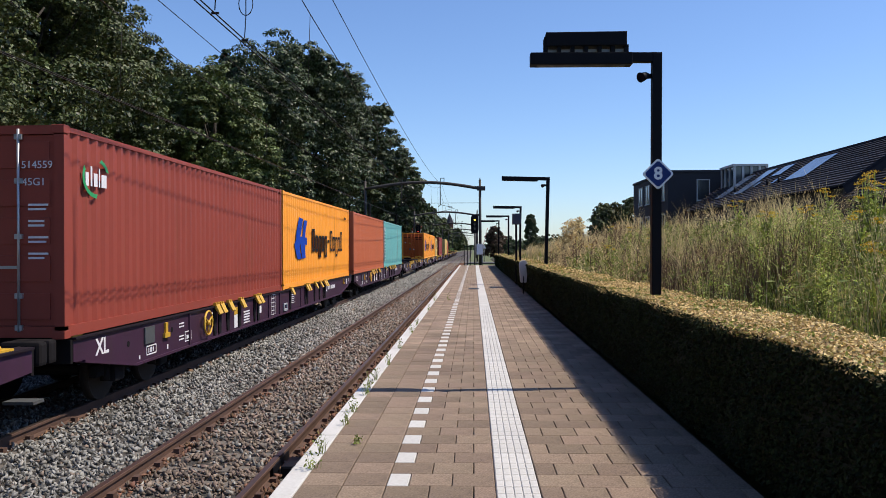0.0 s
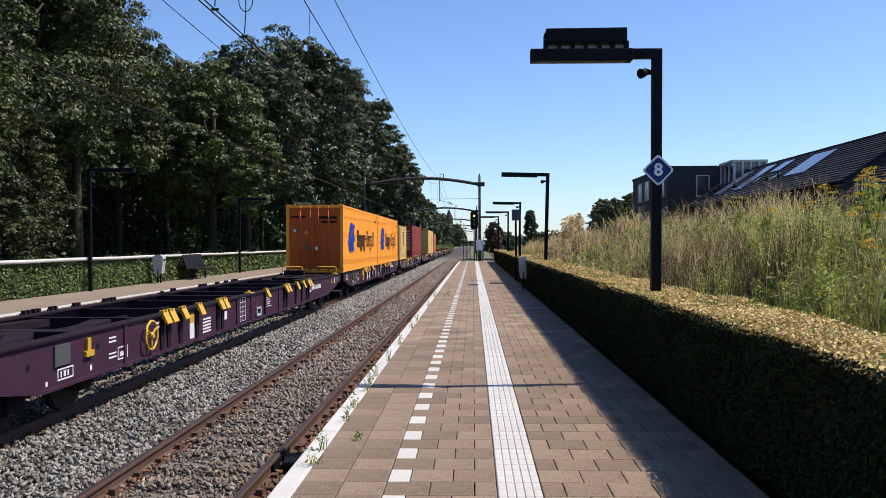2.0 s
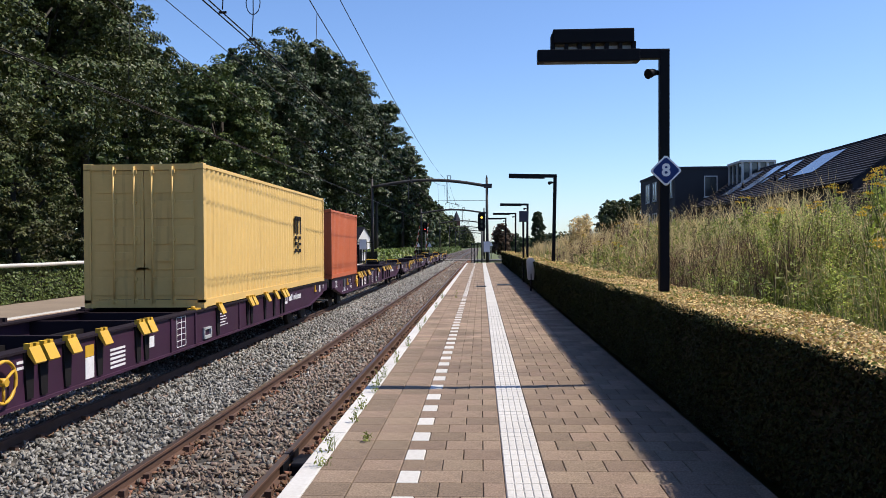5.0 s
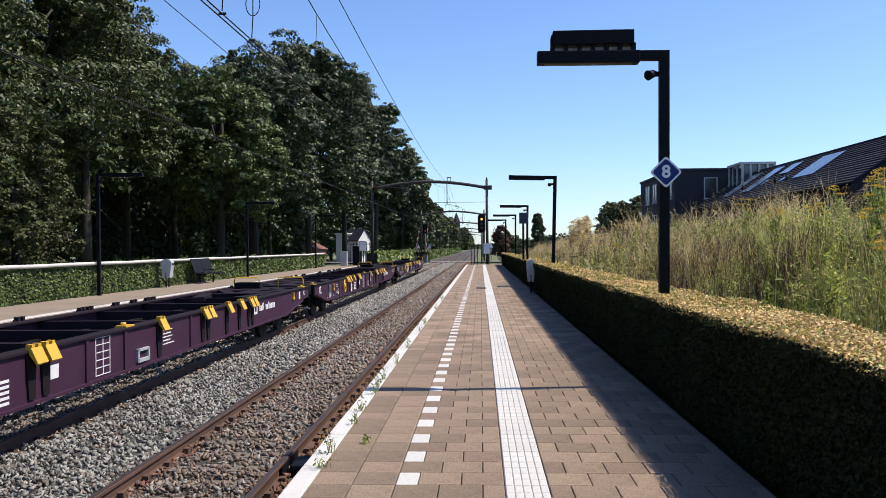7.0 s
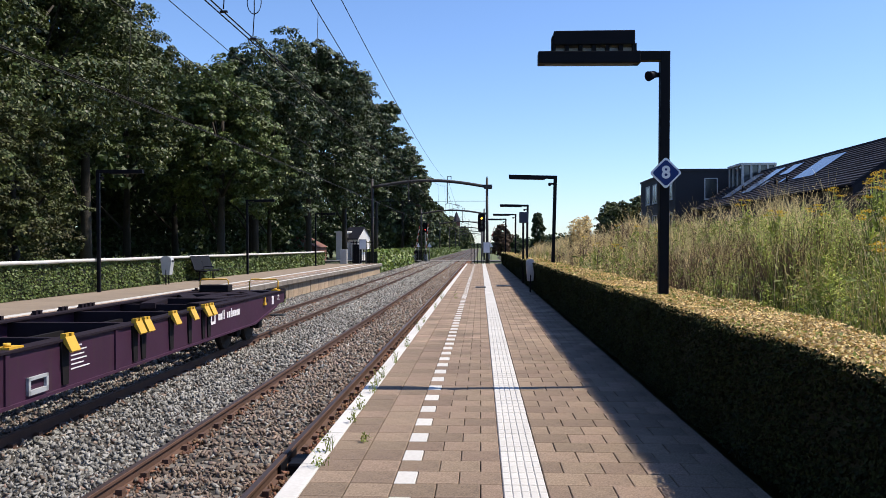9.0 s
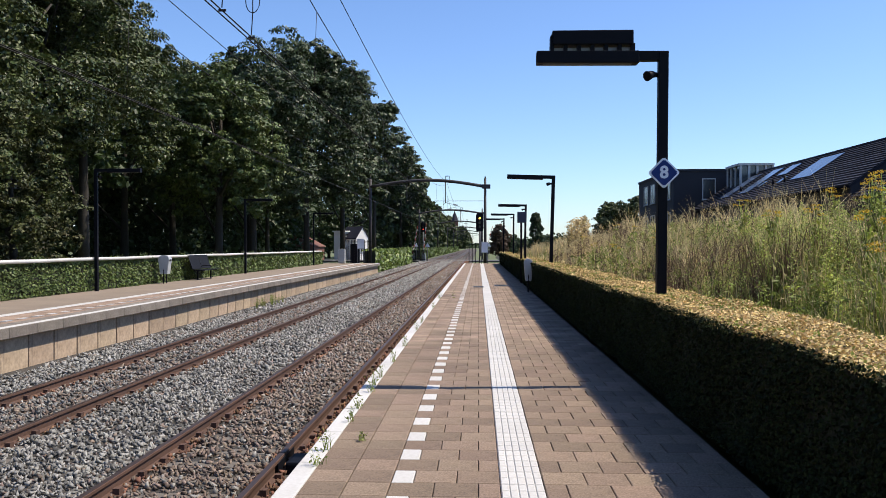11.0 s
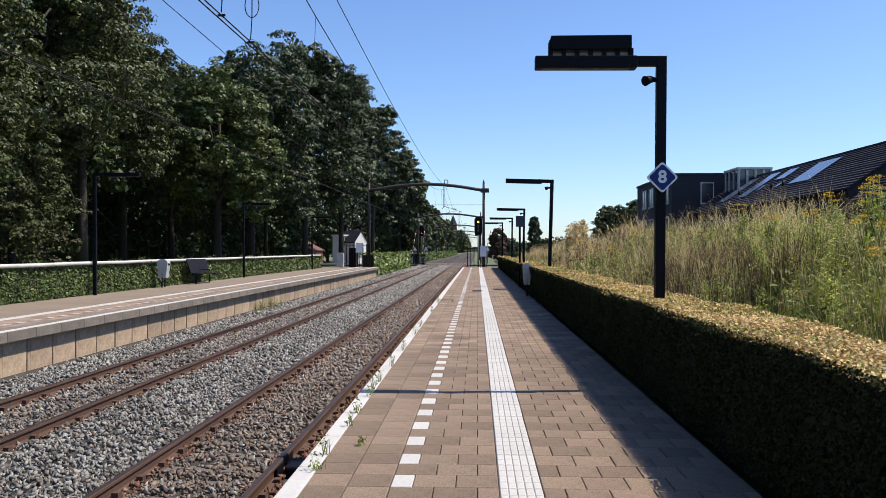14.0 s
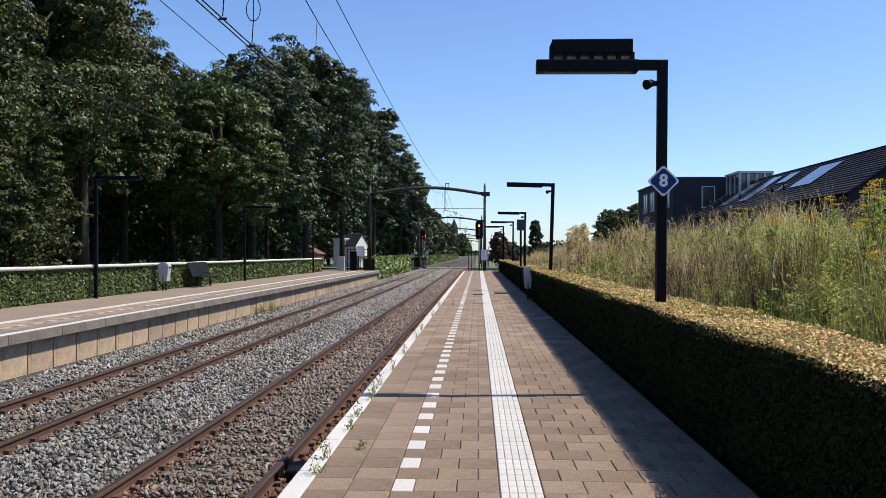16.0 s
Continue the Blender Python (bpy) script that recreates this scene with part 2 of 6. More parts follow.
# ---- materials ----
M = dict(
    paver=surface("paver_concrete", (0.32, 0.236, 0.172), (0.125, 0.09, 0.066), 0.9, grain=60, stain=1.3, amount=1.0, bump=0.9, depth=0.008, per_object=0.2, spec=0.3),
    paver_far=surface("paver_concrete_far", (0.32, 0.236, 0.172), (0.125, 0.09, 0.066), 0.9, grain=60, stain=1.3, amount=1.0, bump=0.9, depth=0.008, island=0.2, spec=0.3),
    joint=surface("joint_sand", (0.07, 0.055, 0.042), rough=0.95, grain=120, amount=0.6),
    white=surface("white_paint_worn", (0.56, 0.548, 0.53), (0.35, 0.322, 0.285), 0.7, grain=30, stain=1.2, amount=0.55, bump=0.2, depth=0.003, per_object=0.05),
    concrete=surface("concrete_weathered", (0.225, 0.195, 0.165), (0.085, 0.07, 0.055), 0.85, grain=25, stain=1.0, amount=0.9, bump=0.3, depth=0.006, per_object=0.15, streak=0.3, streak_colour=(0.09, 0.075, 0.06)),
    sleeper=surface("sleeper_concrete", (0.148, 0.131, 0.113), (0.078, 0.061, 0.048), 0.9, grain=30, stain=2, amount=0.7),
    ballast=surface("ballast_bed", (0.078, 0.065, 0.057), (0.03, 0.025, 0.021), 0.9, grain=18, stain=0.6, amount=0.95, bump=1.0, depth=0.05),
    # dark bed that shows in the gaps between the loose stones
    ballast_dark=surface("ballast_bed_dark", (0.074, 0.065, 0.057), (0.026, 0.023, 0.019), 0.95, grain=30, stain=1.0, amount=0.9, bump=1.0, depth=0.04),
    tree_leaf_red=surface("reddish_leaf", (0.10, 0.06, 0.035), (0.06, 0.04, 0.025), 0.6, grain=1.5, stain=0.25, amount=0.8, bump=0, island=0.4, through_light=0.25),
    stone=surface("ballast_stone", (0.25, 0.245, 0.23), (0.12, 0.112, 0.102), 0.85, grain=30, stain=0.5, amount=0.8, bump=0.3, depth=0.004, island=0.68),
    stone_brown=surface("ballast_stone_rusty", (0.216, 0.167, 0.136), (0.101, 0.070, 0.053), 0.85, grain=30, stain=0.5, amount=0.8, bump=0.3, depth=0.004, island=0.5),
    stone_rust=surface("ballast_stone_rust_red", (0.180, 0.090, 0.052), (0.090, 0.045, 0.027), 0.9, grain=30, stain=0.5, amount=0.8, bump=0.3, depth=0.004, island=0.5),
    rail_rust=surface("rail_rust", (0.105, 0.055, 0.037), (0.055, 0.03, 0.02), 0.8, 0.1, grain=35, stain=2, amount=0.8, bump=0.3, depth=0.003),
    rail_head=surface("rail_head_worn", (0.11, 0.078, 0.065), (0.07, 0.045, 0.036), 0.4, 0.6, grain=60, stain=1.5, amount=0.7, bump=0.1, depth=0.001),
    soil=surface("soil_grass", (0.055, 0.055, 0.024), (0.035, 0.028, 0.016), 0.95, grain=8, stain=0.3, amount=0.8, bump=0.6, depth=0.05),
    field=surface("field_grass", (0.11, 0.14, 0.05), (0.09, 0.09, 0.04), 0.95, grain=3, stain=0.05, amount=0.8, bump=0.4, depth=0.05),
    black=surface("black_coated_steel", (0.008, 0.0085, 0.012), (0.005, 0.005, 0.007), 0.5, 0.0, grain=80, stain=3, amount=0.6, bump=0.06, depth=0.002, spec=0.08),
    steel=surface("galvanised_grey_steel", (0.10, 0.105, 0.108), (0.06, 0.06, 0.06), 0.6, 0.3, grain=40, stain=2, amount=0.6, bump=0.1, depth=0.002),
    mast=surface("portal_dark_steel", (0.062, 0.057, 0.058), (0.034, 0.03, 0.03), 0.65, 0.2, grain=30, stain=1.5, amount=0.7, bump=0.1, depth=0.003, spec=0.25),
    grey=surface("light_grey_sheet", (0.42, 0.44, 0.46), (0.3, 0.31, 0.32), 0.5, 0.1, grain=40, stain=2, amount=0.5, bump=0.08, depth=0.002),
    blue=surface("sign_blue_enamel", (0.008, 0.028, 0.15), (0.007, 0.022, 0.12), 0.4, grain=30, stain=3, amount=0.4, bump=0.03, depth=0.001, spec=0.2),
    sign_white=surface("sign_white_enamel", (0.72, 0.75, 0.8), (0.6, 0.62, 0.66), 0.35, grain=30, stain=4, amount=0.3, bump=0.03, depth=0.001),
    wire=surface("copper_wire_dark", (0.022, 0.02, 0.02), rough=0.7, spec=0.2, grain=50, bump=0),
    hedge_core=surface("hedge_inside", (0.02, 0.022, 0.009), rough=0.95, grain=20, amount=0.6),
    # side leaves far below leaf green: the hedge's shaded face put into colour
    hedge_side=surface("hedge_leaf_shaded", (0.026, 0.036, 0.011), (0.014, 0.019, 0.006), 0.7, grain=5, stain=0.8, amount=0.85, bump=0, island=0.65, through_light=0.06, spec=0.12),
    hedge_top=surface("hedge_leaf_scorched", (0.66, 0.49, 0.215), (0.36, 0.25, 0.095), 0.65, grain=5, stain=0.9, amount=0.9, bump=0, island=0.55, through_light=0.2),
    ivy=surface("ivy_leaf", (0.125, 0.17, 0.048), (0.055, 0.08, 0.024), 0.5, grain=6, stain=0.9, amount=0.85, bump=0, island=0.45, through_light=0.2, spec=0.3),
    hedge_fresh=surface("fresh_hedge_leaf", (0.17, 0.23, 0.05), (0.075, 0.11, 0.028), 0.5, grain=3, stain=0.6, amount=0.85, bump=0, island=0.6, through_light=0.25),
    tree_leaf=surface("tall_tree_leaf", (0.072, 0.092, 0.026), (0.036, 0.05, 0.015), 0.5, grain=1.5, stain=0.25, amount=0.85, bump=0, island=0.6, through_light=0.1, spec=0.35),
    tree_leaf_light=surface("yellow_green_leaf", (0.098, 0.13, 0.036), (0.045, 0.066, 0.02), 0.5, grain=1.5, stain=0.25, amount=0.85, bump=0, island=0.5, through_light=0.15, spec=0.35),
    tree_leaf_oak=surface("oak_leaf", (0.056, 0.08, 0.028), (0.03, 0.046, 0.016), 0.48, grain=1.5, stain=0.25, amount=0.85, bump=0, island=0.6, through_light=0.08, spec=0.4),
    tree_leaf_low=surface("thuja_leaf", (0.06, 0.085, 0.022), (0.05, 0.04, 0.018), 0.6, grain=1.5, stain=0.5, amount=0.9, bump=0, island=0.6, through_light=0.1, spec=0.3),
    tree_leaf_dark=surface("dark_leaf", (0.04, 0.065, 0.02), (0.022, 0.04, 0.012), 0.6, grain=1.5, stain=0.25, amount=0.8, bump=0, island=0.4, through_light=0.25),
    # bark below its own tone: the shade under the crowns put into it
    bark=surface("bark", (0.035, 0.029, 0.023), (0.018, 0.015, 0.012), 0.95, grain=12, stain=2, amount=0.8, bump=0.8, depth=0.03),
    straw=surface("grass_straw", (0.76, 0.61, 0.33), (0.42, 0.33, 0.15), 0.7, grain=3, stain=0.5, amount=0.85, bump=0, island=0.45, through_light=0.4),
    grass=surface("grass_green", (0.26, 0.295, 0.06), (0.115, 0.15, 0.034), 0.65, grain=3, stain=0.5, amount=0.85, bump=0, island=0.55, through_light=0.35),
    weed_leaf=surface("weed_leaf_bright", (0.40, 0.45, 0.075), (0.17, 0.22, 0.045), 0.6, grain=3, stain=0.4, amount=0.85, bump=0, island=0.55, through_light=0.4),
    wall_panel=surface("concrete_panel_tan", (0.43, 0.325, 0.225), (0.2, 0.145, 0.095), 0.85, grain=14, stain=1.6, amount=0.85, bump=0.3, depth=0.006, per_object=0.18, streak=0.6, streak_colour=(0.1, 0.075, 0.055)),
    sand=surface("sandy_paving", (0.244, 0.191, 0.144), (0.148, 0.117, 0.087), 0.9, grain=30, stain=0.8, amount=0.7, bump=0.2, depth=0.004),
    herb=surface("herb_brown", (0.16, 0.095, 0.06), (0.09, 0.055, 0.04), 0.8, grain=3, stain=0.5, amount=0.8, bump=0, island=0.3, through_light=0.2),
    flower=surface("ragwort_yellow", (0.637, 0.425, 0.025), (0.510, 0.306, 0.017), 0.7, grain=20, stain=2, amount=0.6, bump=0, island=0.2, through_light=0.25),
    house_black=surface("dark_brick", (0.030, 0.030, 0.036), (0.02, 0.019, 0.022), 0.85, grain=20, stain=0.3, amount=0.6, bump=0.3, depth=0.01),
    roof=surface("dark_roof_tile", (0.043, 0.042, 0.052), (0.023, 0.022, 0.029), 0.7, grain=10, stain=0.4, amount=0.7, bump=0.2, depth=0.01, per_object=0.3, spec=0.1),
    # base lightened, putting some of the mirrored sky into the glass colour
    solar=surface("solar_glass", (0.1, 0.13, 0.19), (0.07, 0.1, 0.15), 0.16, grain=2, stain=0.5, amount=0.3, bump=0, spec=0.9),
    pane=surface("window_glass", (0.03, 0.035, 0.04), rough=0.14, grain=2, amount=0.3, bump=0, spec=0.9),
    render_white=surface("white_house_plaster", (0.78, 0.77, 0.74), (0.62, 0.6, 0.56), 0.85, grain=15, stain=0.4, amount=0.5, bump=0.1, depth=0.005),
    brick_red=surface("red_brick_house", (0.17, 0.075, 0.055), (0.11, 0.05, 0.038), 0.9, grain=12, stain=0.5, amount=0.7, bump=0.2, depth=0.01),
    asphalt=surface("asphalt_road", (0.10, 0.098, 0.095), (0.06, 0.06, 0.06), 0.9, grain=40, stain=0.5, amount=0.6),
    purple=surface("wagon_purple_paint", (0.055, 0.021, 0.047), (0.028, 0.014, 0.024), 0.5, 0.0, grain=18, stain=0.8, amount=0.7, bump=0.06, depth=0.002, per_object=0.1, spec=0.25, streak=0.3, streak_colour=(0.05, 0.035, 0.03)),
    # dusty deck; its dark also paints the shaded far-side stops and pins
    deck=surface("wagon_deck_dust_shade", (0.02, 0.013, 0.019), (0.011, 0.008, 0.01), 0.7, 0.0, grain=18, stain=1.0, amount=0.7, bump=0.1, depth=0.003, spec=0.15),
    # near black also carries the shade under the wagon and on its ribs
    under=surface("wagon_underframe_black_shade", (0.010, 0.008, 0.009), (0.006, 0.005, 0.005), 0.8, 0.0, grain=20, stain=1, amount=0.7, bump=0.2, depth=0.004, spec=0.2),
    yellow=surface("safety_yellow_paint", (0.612, 0.357, 0.030), (0.408, 0.238, 0.025), 0.5, grain=25, stain=3, amount=0.5, bump=0.08, depth=0.002),
    # wheels near black: the deep shade under the wagon put into their colour
    wheel=surface("wheel_shaded_steel", (0.018, 0.014, 0.012), (0.011, 0.009, 0.008), 0.75, 0.1, grain=30, stain=2, amount=0.7),
    mark=surface("stencil_white", (0.75, 0.74, 0.75), (0.5, 0.48, 0.5), 0.6, grain=40, stain=6, amount=0.5, bump=0),
    mark_dark=surface("stencil_black", (0.014, 0.012, 0.012), spec=0.15, rough=0.7, grain=30, stain=3, amount=0.5, bump=0),
    mark_blue=surface("stencil_blue", (0.008, 0.05, 0.36), (0.006, 0.04, 0.28), 0.7, spec=0.1, grain=20, stain=1.5, amount=0.5, bump=0),
    mark_green=surface("stencil_green", (0.02, 0.30, 0.09), rough=0.5, grain=30, stain=3, amount=0.4, bump=0),
    rod=surface("door_rod_zinc", (0.45, 0.46, 0.48), (0.3, 0.29, 0.28), 0.4, 0.6, grain=30, stain=3, amount=0.5, bump=0.05, depth=0.001),
)


def paint(name, colour, second, rust=0.35, rough=0.5, streak=0.25):
    return surface(name, colour, second, rough, 0.0, grain=9, stain=0.7, amount=rust, bump=0.05, depth=0.003, streak=streak, spec=0.22)


PAINT = dict(
    maroon=paint("container_maroon", (0.285, 0.057, 0.039), (0.184, 0.041, 0.028)),
    orange=paint("container_orange", (0.92, 0.355, 0.042), (0.74, 0.25, 0.04)),
    # door-end orange: the unlit end's redder shade put into the paint
    shaded_orange=paint("container_shaded_orange", (0.5, 0.095, 0.014), (0.34, 0.075, 0.022)),
    brick=paint("container_brick_red", (0.50, 0.135, 0.062), (0.36, 0.10, 0.05)),
    teal=paint("container_teal", (0.17, 0.455, 0.45), (0.115, 0.34, 0.33), 0.7, streak=0.85),
    cream=paint("container_cream_yellow", (0.68, 0.46, 0.165), (0.53, 0.35, 0.125)),
    wine=paint("container_wine_red", (0.281, 0.047, 0.039), (0.178, 0.034, 0.029)),
)

# ---- large structure ----
RAIL = -0.74          # rail top; the platform top is z = 0
T1, T2 = -3.0, -6.72  # track centres
EDGE, OPP = -1.35, -9.0


def structure(name, bm, material, label):
    return tagged(part(name, bm, material), label, name.split("_")[0], kind="structure")


def sheet(name, xs, ys, height, material, label):
    """An uneven ground sheet over a grid of xs and ys."""
    v = [(x, y, height(x, y)) for y in ys for x in xs]
    n = len(xs)
    f = [(j * n + i, j * n + i + 1, (j + 1) * n + i + 1, (j + 1) * n + i) for j in range(len(ys) - 1) for i in range(n - 1)]
    ob = raw(name, v, f, material)
    for p in ob.data.polygons:
        p.use_smooth = True
    return tagged(ob, label, name, kind="structure")


def bank_height(x, y):
    """The weedy bank beside the platform."""
    if x < 2.6:
        return -0.2
    t = min((x - 2.6) / 3.2, 1.0)
    h = 0.5 + 1.0 * (t * t * (3 - 2 * t))
    far = min(max((y - 48) / 40, 0), 1)
    h = h * (1 - 0.75 * far)
    if x > 9:
        h *= max(0.0, 1 - (x - 9) / 9)
    return h + 0.12 * noise.noise((x * 0.5, y * 0.35, 0))


def build_ground():
    far = [-2500, -900, -300, -120, -60, -30, -16]
    sheet("ground", far + [0, 19, 40, 90, 300, 900, 2500], [-200, -60, -20, 0, 30, 60, 90, 120, 160, 250, 400, 800, 1600, 3500],
          lambda x, y: -1.0, M["field"], "flat green land reaching the horizon")
    sheet("bank", [2.55 + 0.35 * i for i in range(24)] + [12, 14, 16, 18, 20], [-6 + 0.8 * i for i in range(90)] + [70, 80, 95, 110, 125],
          bank_height, M["soil"], "overgrown earth bank beside the platform hedge")
    bed = bmesh.new()
    prism(bed, [(-9.6, -1.04), (-1.0, -1.04), (-1.0, -0.9), (-1.6, -0.915), (-8.4, -0.915), (-9.1, -0.84), (-9.6, -0.9)], "y", 80, 700)
    structure("ballast", bed, M["ballast"], "grey crushed stone bed under both tracks")
    bed = bmesh.new()
    prism(bed, [(-9.6, -1.04), (-1.0, -1.04), (-1.0, -0.9), (-1.6, -0.915), (-8.4, -0.915), (-9.1, -0.84), (-9.6, -0.9)], "y", -20, 80)
    structure("ballast_near", bed, M["ballast_dark"], "dark crushed stone bed under both tracks")


def build_tracks():
    prof = [(-0.075, -0.16), (0.075, -0.16), (0.075, -0.148), (0.012, -0.13), (0.012, -0.045), (0.036, -0.035), (0.036, -0.004), (0.03, 0),
            (-0.03, 0), (-0.036, -0.004), (-0.036, -0.035), (-0.012, -0.045), (-0.012, -0.13), (-0.075, -0.148)]
    for tc in (T1, T2):
        track = tagged(thing("track", "railway track of rusty rails on concrete sleepers", "railway track"), kind="structure")
        for sx in (-0.7525, 0.7525):
            bm = prism(bmesh.new(), [(tc + sx + a, RAIL + b) for a, b in prof], "y", -20, 700)
            rail = part("rail", bm, M["rail_rust"], track, "rusty steel rail")
            part("running_surface", boxes((tc + sx - 0.028, tc + sx + 0.028, -20, 700, RAIL + 0.001, RAIL + 0.003)), M["rail_head"], rail, "brown worn running surface")
            clips = bmesh.new()
            y = 2.0
            while y < 60:
                for s in (-1, 1):
                    x = tc + sx + s * 0.085
                    box(clips, x - 0.035, x + 0.035, y - 0.045, y + 0.045, RAIL - 0.155, RAIL - 0.105 + 0.02 * random.random())
                box(clips, tc + sx - 0.13, tc + sx + 0.13, y - 0.08, y + 0.08, RAIL - 0.172, RAIL - 0.156)
                y += 0.6
            tagged(part("fastening", clips, M["rail_rust"], track, "rusty rail clips"), kind="stuff")
        y = 2.0
        first = None
        while y < 75:
            if first is None:
                first = part("sleeper", boxes((-1.26, 1.26, -0.12, 0.12, -0.2, 0.0), bevel=0.02), M["sleeper"], track)
                ob = first
            else:
                ob = new("sleeper", first.data)
                ob.parent = track
            ob.location = (tc, y, RAIL - 0.172)
            y += 0.6
        rest = bmesh.new()
        while y < 300:
            box(rest, tc - 1.26, tc + 1.26, y - 0.12, y + 0.12, RAIL - 0.3, RAIL - 0.172)
            y += 0.6
        tagged(part("sleeper", rest, M["sleeper"], track, "far concrete sleepers"), kind="stuff")


def build_stones():
    """Loose stones, finer near the camera."""
    rng = np.random.default_rng(3)
    base = np.array([(1, -0.6, -0.5), (-1, -0.7, -0.5), (0.1, 0.9, -0.5), (0.8, -0.5, 0.5), (-0.7, -0.6, 0.5), (0, 0.8, 0.5)], float)
    tri = np.array([(0, 1, 2), (3, 5, 4), (0, 3, 1), (1, 3, 4), (1, 4, 2), (2, 4, 5), (2, 5, 0), (0, 5, 3)])
    V, Fc, off = {0: [], 1: [], 2: []}, {0: [], 1: [], 2: []}, {0: 0, 1: 0, 2: 0}
    for y0, y1, pitch in ((3.2, 9, 0.052), (9, 16, 0.058), (16, 30, 0.074), (30, 50, 0.1), (50, 80, 0.13), (80, 127, 0.19)):
        n = int((y1 - y0) * 7.4 / pitch ** 2 * (1.35 if y0 < 9 else 1.1))
        x = rng.uniform(-8.95, -1.5, n)
        y = rng.uniform(y0, y1, n)
        z = -0.895 + 0.055 * np.clip(-8.4 - x, 0, 0.7) / 0.7 + rng.uniform(-0.045, 0.034, n)
        keep = np.ones(n, bool)
        for tc in (T1, T2):
            for sx in (-0.7525, 0.7525):
                keep &= abs(x - tc - sx) > 0.06
            on = (abs(x - tc) < 1.3) & (abs((y - 2.0 + 0.3) % 0.6 - 0.3) < 0.13)
            keep &= ~(on & (rng.random(n) < 0.5))
            z = np.where(on, RAIL - 0.16, z)
        x, y, z = x[keep], y[keep], z[keep]
        n = len(x)
        a = rng.normal(size=(n, 3, 3)) * 0.5
        a[:, 2, 2] += 1.0
        q, _ = np.linalg.qr(a)
        sc = pitch * rng.uniform(0.45, 0.8, (n, 1, 1)) * rng.uniform(0.7, 1.25, (n, 1, 3)) * np.array([1.2, 1.0, 0.62])
        pts = (base[None] * rng.uniform(0.7, 1.2, (n, 6, 3))) * sc
        pts = pts @ np.transpose(q, (0, 2, 1))
        pts = pts + np.stack([x, y, z], 1)[:, None, :]
        dirty = ((x > -3.95) & (rng.random(n) < 0.8)) | ((abs(x - T2) < 0.65) & (rng.random(n) < 0.45)) | (rng.random(n) < 0.08)
        kind_ = np.where((x > -2.3) | ((abs(abs(x - T1) - 0.7525) < 0.2) & (rng.random(n) < 0.6)) | ((abs(abs(x - T2) - 0.7525) < 0.16) & (rng.random(n) < 0.35)), 2, dirty.astype(int))
        for k in (0, 1, 2):
            q_ = pts[kind_ == k]
            V[k].append(q_.reshape(-1, 3))
            Fc[k].append((tri[None] + np.arange(len(q_))[:, None, None] * 6).reshape(-1, 3) + off[k])
            off[k] += len(q_) * 6
    for k, mt, lab in ((0, "stone", "loose grey crushed ballast stones between the rails"), (1, "stone_brown", "brown-grey ballast stones of the near track"), (2, "stone_rust", "rust-red ballast stones beside the rails")):
        tagged(raw("ballast_stones", np.concatenate(V[k]), np.concatenate(Fc[k]), M[mt]), lab, "ballast", kind="stuff")


def lay(bm, x0, x1, y0, y1, z, thick, gap=0.004, lift=0.0):
    """One paving stone with a small chamfer."""
    c = 0.005
    a, b = gap, gap + c
    lo = [bm.verts.new(p) for p in ((x0 + a, y0 + a, z - c), (x1 - a, y0 + a, z - c), (x1 - a, y1 - a, z - c), (x0 + a, y1 - a, z - c))]
    bo = [bm.verts.new((v.co.x, v.co.y, z - thick)) for v in lo]
    hi = [bm.verts.new(p) for p in ((x0 + b, y0 + b, z + lift), (x1 - b, y0 + b, z), (x1 - b, y1 - b, z), (x0 + b, y1 - b, z + lift))]
    bm.faces.new(hi)
    for i in range(4):
        j = (i + 1) % 4
        bm.faces.new((lo[i], lo[j], hi[j], hi[i]))
        bm.faces.new((bo[i], bo[j], lo[j], lo[i]))


ROW0 = 5.51


def paving_plan():
    """Rows of paving from edge to hedge: (x0, x1, y, kind)."""
    out = []
    for r in range(-4, 232):
        y = ROW0 + 0.3 * r
        for x0, x1 in ((-1.195, -0.905), (-0.905, -0.603)):
            out.append((x0, x1, y, "paver"))
        if r % 2 == 0:
            out.append((-0.603, -0.45, y, "dash"))
        xs = [-0.603, -0.3, 0.0, 0.15] if r % 2 else [-0.45, -0.15, 0.15]
        out += [(a, b, y, "paver") for a, b in zip(xs, xs[1:])]
        out.append((0.15, 0.45, y, "guide"))
        xs = [0.45 + 0.3 * i + (0.15 if r % 2 else 0) for i in range(5)]
        xs = ([0.45] if r % 2 else []) + xs + [1.9]
        out += [(a, b, y, "paver") for a, b in zip(xs, xs[1:]) if b - a > 0.05]
    return out


def build_platform():
    slab = bmesh.new()
    box(slab, EDGE + 0.02, 1.9, -6, 75, -1.0, -0.035)
    structure("platform", slab, M["joint"], "brick-brown paved railway platform bed")
    edge = tagged(thing("platform_edge", "white painted concrete platform edge slabs", "platform edge"), kind="structure")
    part("edge_wall", boxes((EDGE + 0.06, EDGE + 0.2, -6, 75, -1.0, -0.14)), M["concrete"], edge, "weathered concrete wall under the edge")
    me = None
    for k in range(81):
        if me is None:
            ob = part("edge_slab", boxes((EDGE, -1.197, 0, 0.992, -0.14, 0.0), bevel=0.012), M["white"], edge)
            me = ob.data
        else:
            ob = new("edge_slab", me)
            ob.parent = edge
        ob.location = (0.006 * noise.noise((k * 3.1, 0, 0)), -6 + k, 0.004 * noise.noise((k * 1.7, 5, 0)))


